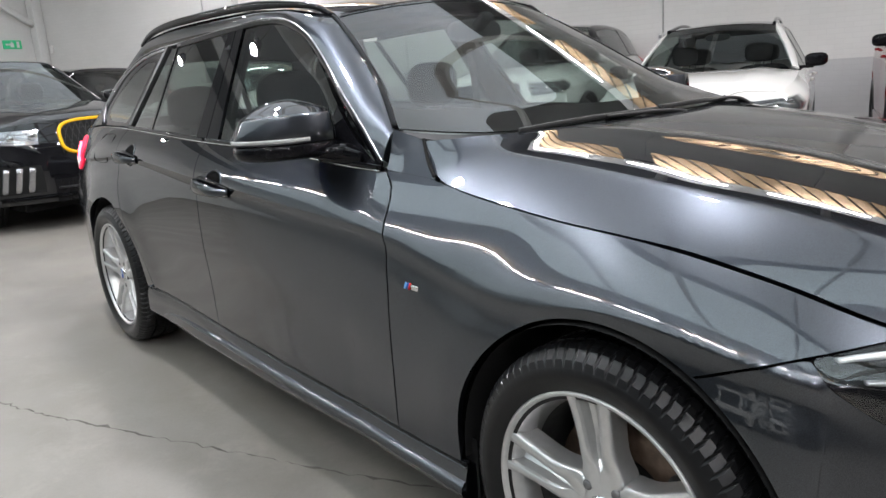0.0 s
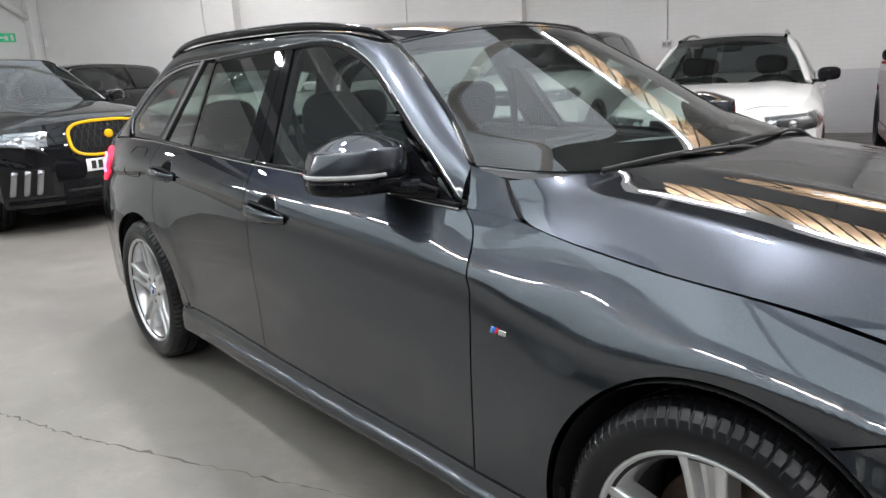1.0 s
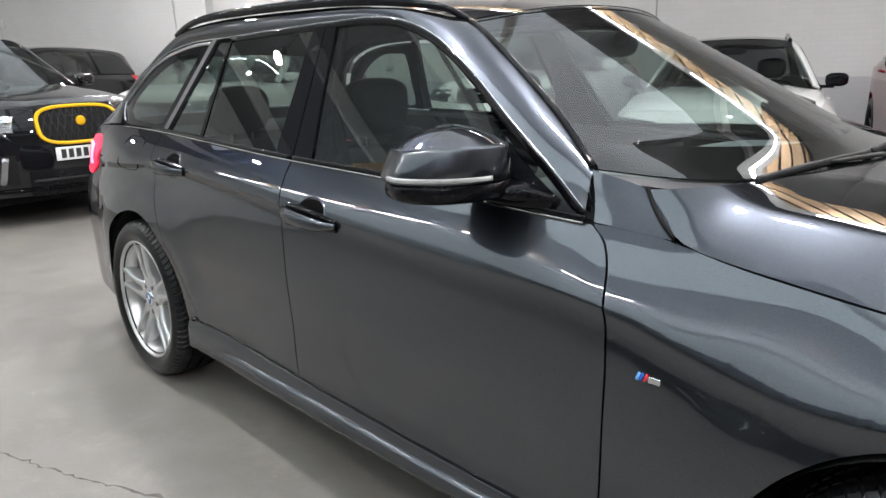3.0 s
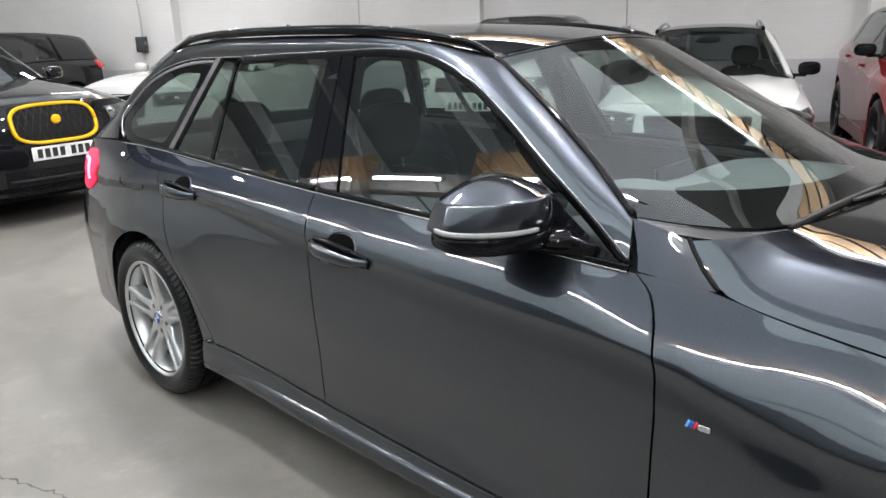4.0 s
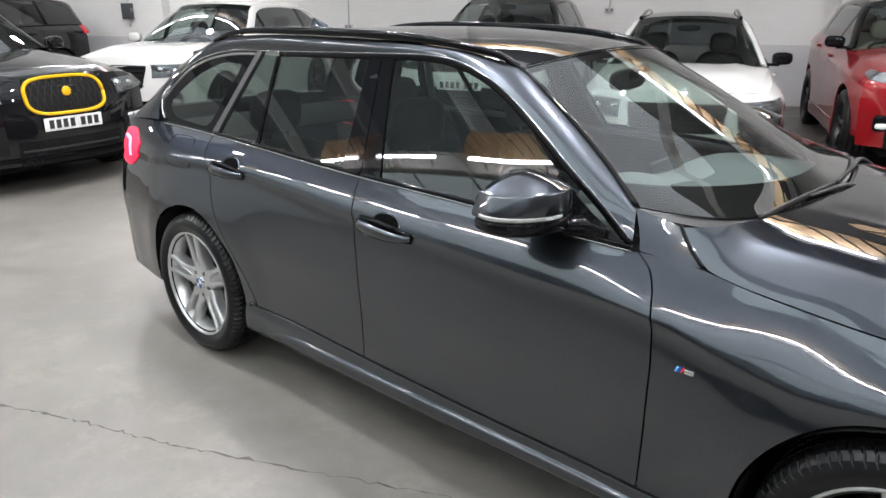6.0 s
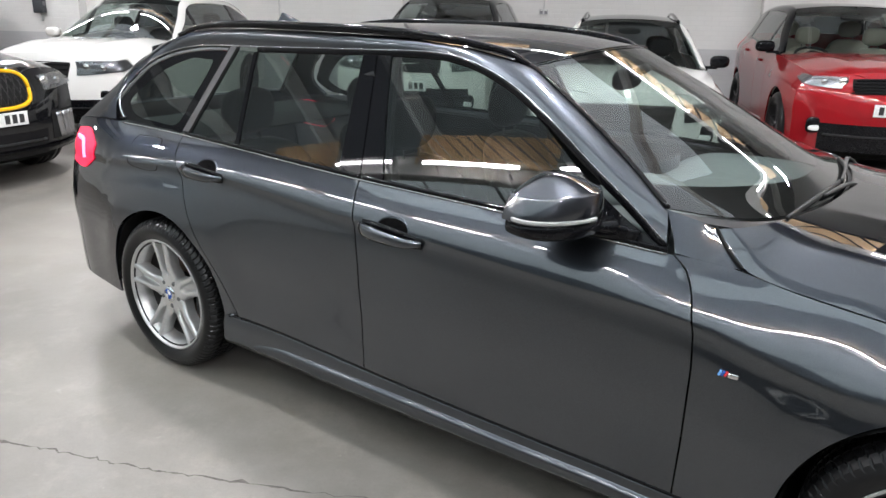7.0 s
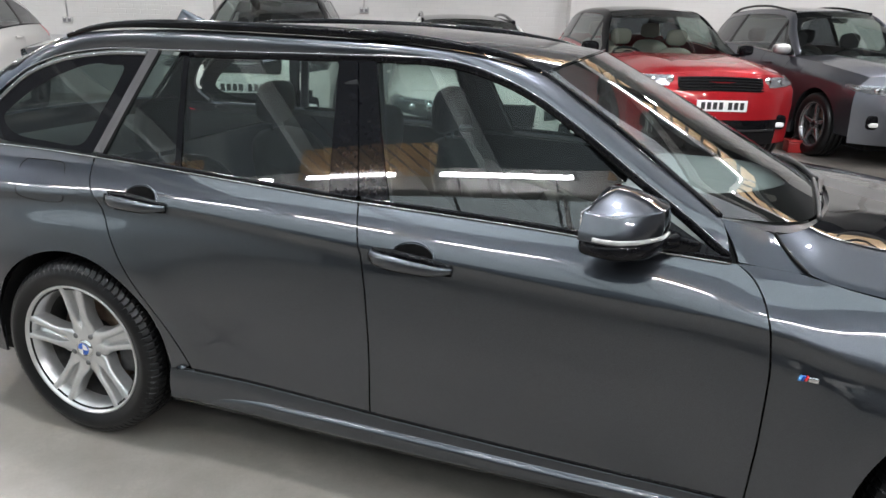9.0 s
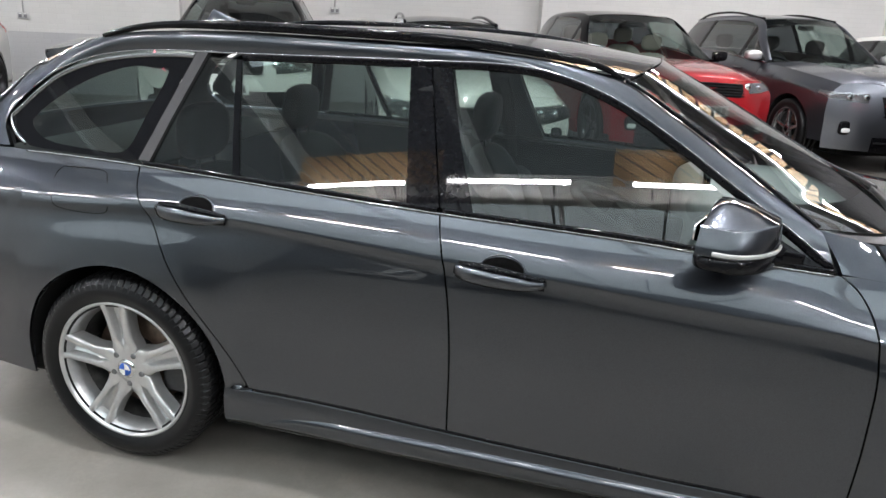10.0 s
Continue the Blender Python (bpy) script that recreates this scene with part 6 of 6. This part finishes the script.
        for v, r in ((0.62, 0.045), (0.80, 0.038)):
            c = nose(side * v, (l1 + l2) / 2)
            part("lamp_bowl", pillow(c[0] - 0.005, c[1], c[2], 0.03, r, r * 0.95, 2.0, 16, 10), CHROME, lampo)
        part("daylight_strip", bar([c[4] + np.array([0.008, 0, 0.0]) for c in cols[1:9]], 0.012, 0.012, n=20), STEEL, lampo)
        part("lamp_lens", sheet(cols, (wb / 2, 0, 0.5), 0.01, 0.02), LENS, lampo)
        if vents:
            fr, zr = np.meshgrid(np.linspace(0.60, 0.985, 12), np.linspace(0.36, 0.60, 6), indexing="ij")
            vent = part("side_vent", sheet(nose(side * fr, zr), (wb / 2, 0, 0.5), 0.012, 0.005), DARK, car)
            for v in (0.68, 0.78, 0.88):
                part("vent_blade", bar([nose(side * (v + 0.05), 0.37) + np.array([0.02, 0, 0]), nose(side * v, 0.585) + np.array([0.02, 0, 0])], 0.03, 0.055, (0, 1, 0), 6), STEEL, vent)
            part("lower_lip", bar(nose(np.linspace(-0.97, 0.97, 15), np.full(15, zlow - 0.05)) + np.array([0.012, 0, 0]), 0.03, 0.03, n=30), GLOSS, car)
        fx = nose(side * 0.80, 0.50)
        if not vents:
            part("fog_surround", pillow(fx[0] + 0.0, fx[1], 0.50, 0.025, 0.075, 0.075, 3.5), GLOSS, car)
            part("fog_lamp", pillow(fx[0] + 0.02, fx[1], 0.475, 0.012, 0.055, 0.026, 3.0), PLATE_W, car)
        # tail lamp round the rear corner
        tz = np.linspace(zb1 - 0.17, zb1 - 0.02, 5)
        cols = [np.stack([np.full(5, x), side * (sh.side(np.full(5, x), tz)), tz], -1) for x in np.linspace(xr + 0.02, xr + 0.36, 7)]
        part("tail_lamp", sheet(np.stack(cols), (wb / 2, 0, 0.6), 0.01, 0.006), RED_LAMP if lit else RED_LENS, car)
        rear = [(xr + 0.28, hw * 0.945), (xr + 0.1, hw * 0.86), (xr, hw * 0.6)]
    yy = np.linspace(-1, 1, 15)
    zs = np.linspace(zlow - 0.08, ez, 14)
    tail = np.stack([np.stack([np.full(15, xr + 0.05 * (z > 0.7) * (z - 0.7)) + 0.28 * np.abs(yy) ** 3, yy * sh.side(np.full(15, xq), np.full(15, min(z, zb1))), np.full(15, z)], -1) for z in zs])
    part("tailgate", sheet(tail, (wb / 2, 0, 0.6)), body, car)
    part("underbody", block(xr + 0.3, xf - 0.3, -hw + 0.3, hw - 0.3, 0.17, 0.30, 0.02), DARK, car)
    part("engine_bay_floor", block(wb - ra - 0.2, xf - 0.25, -hw + 0.45, hw - 0.45, 0.3, 0.7, 0.02), DARK, car)
    # cabin
    part("dashboard", pillow(wx - 0.15, 0, zb0 - 0.12, 0.28, hw * 0.84, 0.14, 4), CABIN, car)
    part("cabin_floor", block(xr + 0.3, wx - 0.1, -hw + 0.14, hw - 0.14, 0.30, 0.36, 0.01), CABIN, car)
    part("headlining", sheet(np.stack([np.repeat(np.linspace(hx, rx, 6)[:, None], 5, 1), np.linspace(-1, 1, 5)[None, :] * ue.vec(np.linspace(hx, rx, 6))[:, :1] * 0.97, np.repeat(ue.vec(np.linspace(hx, rx, 6))[:, 1:] - 0.02, 5, 1)], -1), (wb / 2, 0, 3), 0), LINING, car)
    part("interior_mirror", pillow(hx + 0.16, 0, H - 0.16, 0.015, 0.12, 0.035, 3), CABIN, car)
    for q in (-0.37, 0.37):
        seat(car, wb * 0.5 + 0.02, q, zb0 + 0.06, seats)
    seat(car, 0.28, -0.38, zb1 + 0.0, seats, 0.3, "rear_seat")
    seat(car, 0.28, 0.38, zb1 + 0.0, seats, 0.3, "rear_seat")
    part("steering_wheel", ring_at((wx - 0.50, -0.37, zb0 - 0.02), 0.18, 0.016, 65), CABIN, car)
    c = nose(0.0, g0 - 0.12 if not surround else g0 - 0.075)
    plate_parts(car, Matrix.Translation((c[0] + 0.012, 0, c[2])))
    part("screen_sticker", block(-0.002, 0.002, -0.06, 0.06, -0.03, 0.03, 0), PLATE_W, car, "small white paper sticker").matrix_basis = Matrix.Translation((hx + 0.065, -ue.vec(hx)[0] + 0.2, H - 0.125)) @ pose(0, 0, 0, 0, -58, 0)
    return car


def lathe_disc(c, r):
    me = lathe([(0.0, -0.008), (r * 0.7, -0.006), (r, 0.0), (r, 0.01)], 28)
    for v in me.vertices:
        v.co = Vector((c[0] - v.co.y, c[1] + v.co.x, c[2] + v.co.z))
    return me


def ring_at(c, r, thick, tilt):
    """A steering-wheel rim with three spokes and a hub, facing back and up."""
    verts, faces, n, k = [], [], 40, 8
    rot = Euler((0, radians(-90 + tilt - 40), 0)).to_matrix()
    for i in range(n):
        a = 2 * math.pi * i / n
        for j in range(k):
            b = 2 * math.pi * j / k
            rr = r + thick * math.cos(b)
            verts.append(Vector(c) + rot @ Vector((thick * math.sin(b), rr * math.cos(a), rr * math.sin(a))))
    faces = [(i * k + j, i * k + (j + 1) % k, ((i + 1) % n) * k + (j + 1) % k, ((i + 1) % n) * k + j) for i in range(n) for j in range(k)]
    base = len(verts)
    for a in (0, math.pi, 1.5 * math.pi):
        b0 = len(verts)
        for s in (0.05, r):
            for dx, dw in ((-0.01, -0.025), (0.01, -0.025), (0.01, 0.025), (-0.01, 0.025)):
                verts.append(Vector(c) + rot @ Vector((dx, s * math.cos(a) - dw * math.sin(a), s * math.sin(a) + dw * math.cos(a))))
        faces += [(b0 + j, b0 + (j + 1) % 4, b0 + 4 + (j + 1) % 4, b0 + 4 + j) for j in range(4)]
    b0 = len(verts)
    for j in range(12):
        a = 2 * math.pi * j / 12
        verts.append(Vector(c) + rot @ Vector((-0.02, 0.075 * math.cos(a), 0.06 * math.sin(a))))
        verts.append(Vector(c) + rot @ Vector((0.03, 0.07 * math.cos(a), 0.055 * math.sin(a))))
    faces += [(b0 + 2 * j, b0 + (2 * j + 2) % 24, b0 + (2 * j + 3) % 24, b0 + 2 * j + 1) for j in range(12)]
    faces += [tuple(b0 + 2 * j for j in range(12)), tuple(b0 + 2 * j + 1 for j in range(11, -1, -1))]
    return mesh_of(verts, faces)


# ---- the cars in their places ----
grey_estate()


def nose_at(a, b, turn=0.0, xf=3.6):
    """The pose of a parked car whose nose stands at hall place (a, b)."""
    x, y, _ = hall(a, b)
    ang = math.atan2(NY, NX) + radians(turn)
    return pose(x - xf * math.cos(ang), y - xf * math.sin(ang), 0, 0, 0, math.degrees(ang))


parked_car("white_estate_car", "white estate car with black roof and black mirrors, parked nose out", nose_at(1.60, -3.07, 0, 2.84 + 0.80), 4.70, 1.81, 1.45, 2.84, 0.80, WHITE_PAINT, GLOSS, 0.93, 0.97, 2.05, 1.36, -0.55, 1.36, -0.92, 0.99,
           wheel_r=0.33, rim_r=0.235, rails=True, mirror=GLOSS, hood=0.93, grille=(0.5, 0.50, 0.72), lamp=(0.58, 0.60, 0.76))
parked_car("red_suv", "red compact off-road car with black roof and grille, parked nose out", nose_at(4.06, -4.0, 0, 2.66 + 0.85), 4.36, 1.90, 1.62, 2.66, 0.85, RED_PAINT, GLOSS, 1.06, 1.18, 1.95, 1.20, -0.62, 1.50, -0.78, 1.22,
           wheel_r=0.365, rim_r=0.26, seats=BEIGE, mirror=GLOSS, hood=1.07, grille=(0.55, 0.78, 0.90), lamp=(0.60, 0.82, 0.94), zlow=0.38, cant=GLOSS, lamp_mat=LAMP_GREY, lower=(0.76, 0.53))
parked_car("slate_suv", "slate grey off-road car with silver mirrors, parked nose out", nose_at(6.55, -4.1, 0, 2.774 + 0.93), 4.64, 1.89, 1.68, 2.774, 0.93, SLATE_PAINT, SLATE_PAINT, 1.08, 1.16, 2.0, 1.25, -0.72, 1.56, -0.98, 1.15,
           wheel_r=0.365, rim_r=0.25, wheel=STEEL, mirror=ALLOY, hood=1.08, grille=(0.45, 0.62, 0.82), lamp=(0.60, 0.76, 0.87), zlow=0.36, rails=True, chrome_line=True, lamp_mat=LAMP_GREY, lower=(0.5, 0.42))
parked_car("white_suv", "white off-road car with dark roof, parked against the wall", nose_at(-0.8, -4.6, 0, 2.74 + 0.88), 4.60, 1.89, 1.66, 2.74, 0.88, WHITE_PAINT, GLOSS, 1.10, 1.18, 2.0, 1.25, -0.75, 1.55, -0.95, 1.20,
           wheel_r=0.365, rim_r=0.25, cladding=True, hood=1.08, grille=(0.5, 0.78, 0.92), lamp=(0.6, 0.80, 0.95), zlow=0.38, cant=GLOSS)
parked_car("white_coupe_suv", "white coupe off-road car with black grille, parked nose out", nose_at(-4.66, -3.55, 5, 2.873 + 0.86), 4.73, 1.89, 1.60, 2.873, 0.86, WHITE_PAINT, WHITE_PAINT, 1.03, 1.13, 2.05, 1.30, -0.35, 1.50, -0.98, 1.13,
           wheel_r=0.36, rim_r=0.255, hood=1.04, grille=(0.45, 0.62, 0.84), lamp=(0.52, 0.72, 0.88), zlow=0.36)
parked_car("black_suv", "black off-road car with dark windows by the end wall", nose_at(-10.7, -4.0, 0, 2.92 + 0.88), 4.85, 1.98, 1.72, 2.92, 0.88, BLACK_PAINT, BLACK_PAINT, 1.10, 1.18, 2.1, 1.35, -0.75, 1.60, -1.0, 1.18, glass=TINT,
           wheel_r=0.37, rim_r=0.26, hood=1.1, zlow=0.38)
parked_car("black_crossover", "black crossover car with yellow grille surround", pose(-3.70 - 3.75 * math.cos(radians(8)), 0.18 - 3.75 * math.sin(radians(8)), 0, 0, 0, 8), 4.73, 1.94, 1.65, 2.874, 0.876, BLACK_PAINT, BLACK_PAINT, 1.08, 1.18, 2.05, 1.28, -0.6, 1.52, -0.98, 1.16,
           wheel_r=0.37, rim_r=0.26, hood=1.06, grille=(0.42, 0.66, 0.92), lamp=(0.58, 0.76, 0.90), zlow=0.36, surround=YELLOW, vents=True, lamp_mat=LAMP_GREY, lower=(0.52, 0.46))
parked_car("white_hatchback", "white car parked beside the slate off-road car", nose_at(9.1, -4.2, 0, 2.6 + 0.85), 4.3, 1.80, 1.50, 2.6, 0.85, WHITE_PAINT, WHITE_PAINT, 0.95, 1.0, 1.9, 1.15, -0.6, 1.40, -0.8, 1.05, wheel_r=0.32, rim_r=0.22)
parked_car("dark_hatchback", "black hatchback standing in the aisle before the row", pose(4.80, 4.87, 0, 0, 0, 20), 4.2, 1.78, 1.47, 2.58, 0.82, BLACK_PAINT, BLACK_PAINT, 0.95, 1.0, 1.9, 1.15, -0.55, 1.36, -0.75, 1.02, wheel_r=0.32, rim_r=0.22, group="")
OPPOSITE = ((-6.4, 0), (-3.6, 1), (-0.9, 2), (1.9, 0), (4.6, 1))
for a, kind in OPPOSITE:
    kinds = ("white_coupe_suv", "black_suv", "white_suv")
    twin = copy_thing(bpy.data.objects[kinds[kind]], HALL @ pose(a, -11.6, 0, 0, 0, 90))
    twin["label"] = ("white coupe off-road car parked across the aisle", "black off-road car parked across the aisle", "white off-road car parked across the aisle")[kind]
RED_BOX = plain("red_plastic_box", (0.45, 0.02, 0.02), 0.4, grain=20, vary=0.1)
tool_box = thing("tool_box", pose(3.18, 7.0, 0, 0, 0, 12), "small red plastic box standing on the floor", "box")
part("case", block(-0.13, 0.13, -0.10, 0.10, 0.0, 0.12, 0.01), RED_BOX, tool_box)
part("lid", block(-0.134, 0.134, -0.104, 0.104, 0.122, 0.15, 0.01), RED_BOX, tool_box)
part("handle", bar([(-0.07, 0, 0.148), (-0.05, 0, 0.175), (0.05, 0, 0.175), (0.07, 0, 0.148)], 0.02, 0.014, (0, 1, 0), 14), TRIM, tool_box)
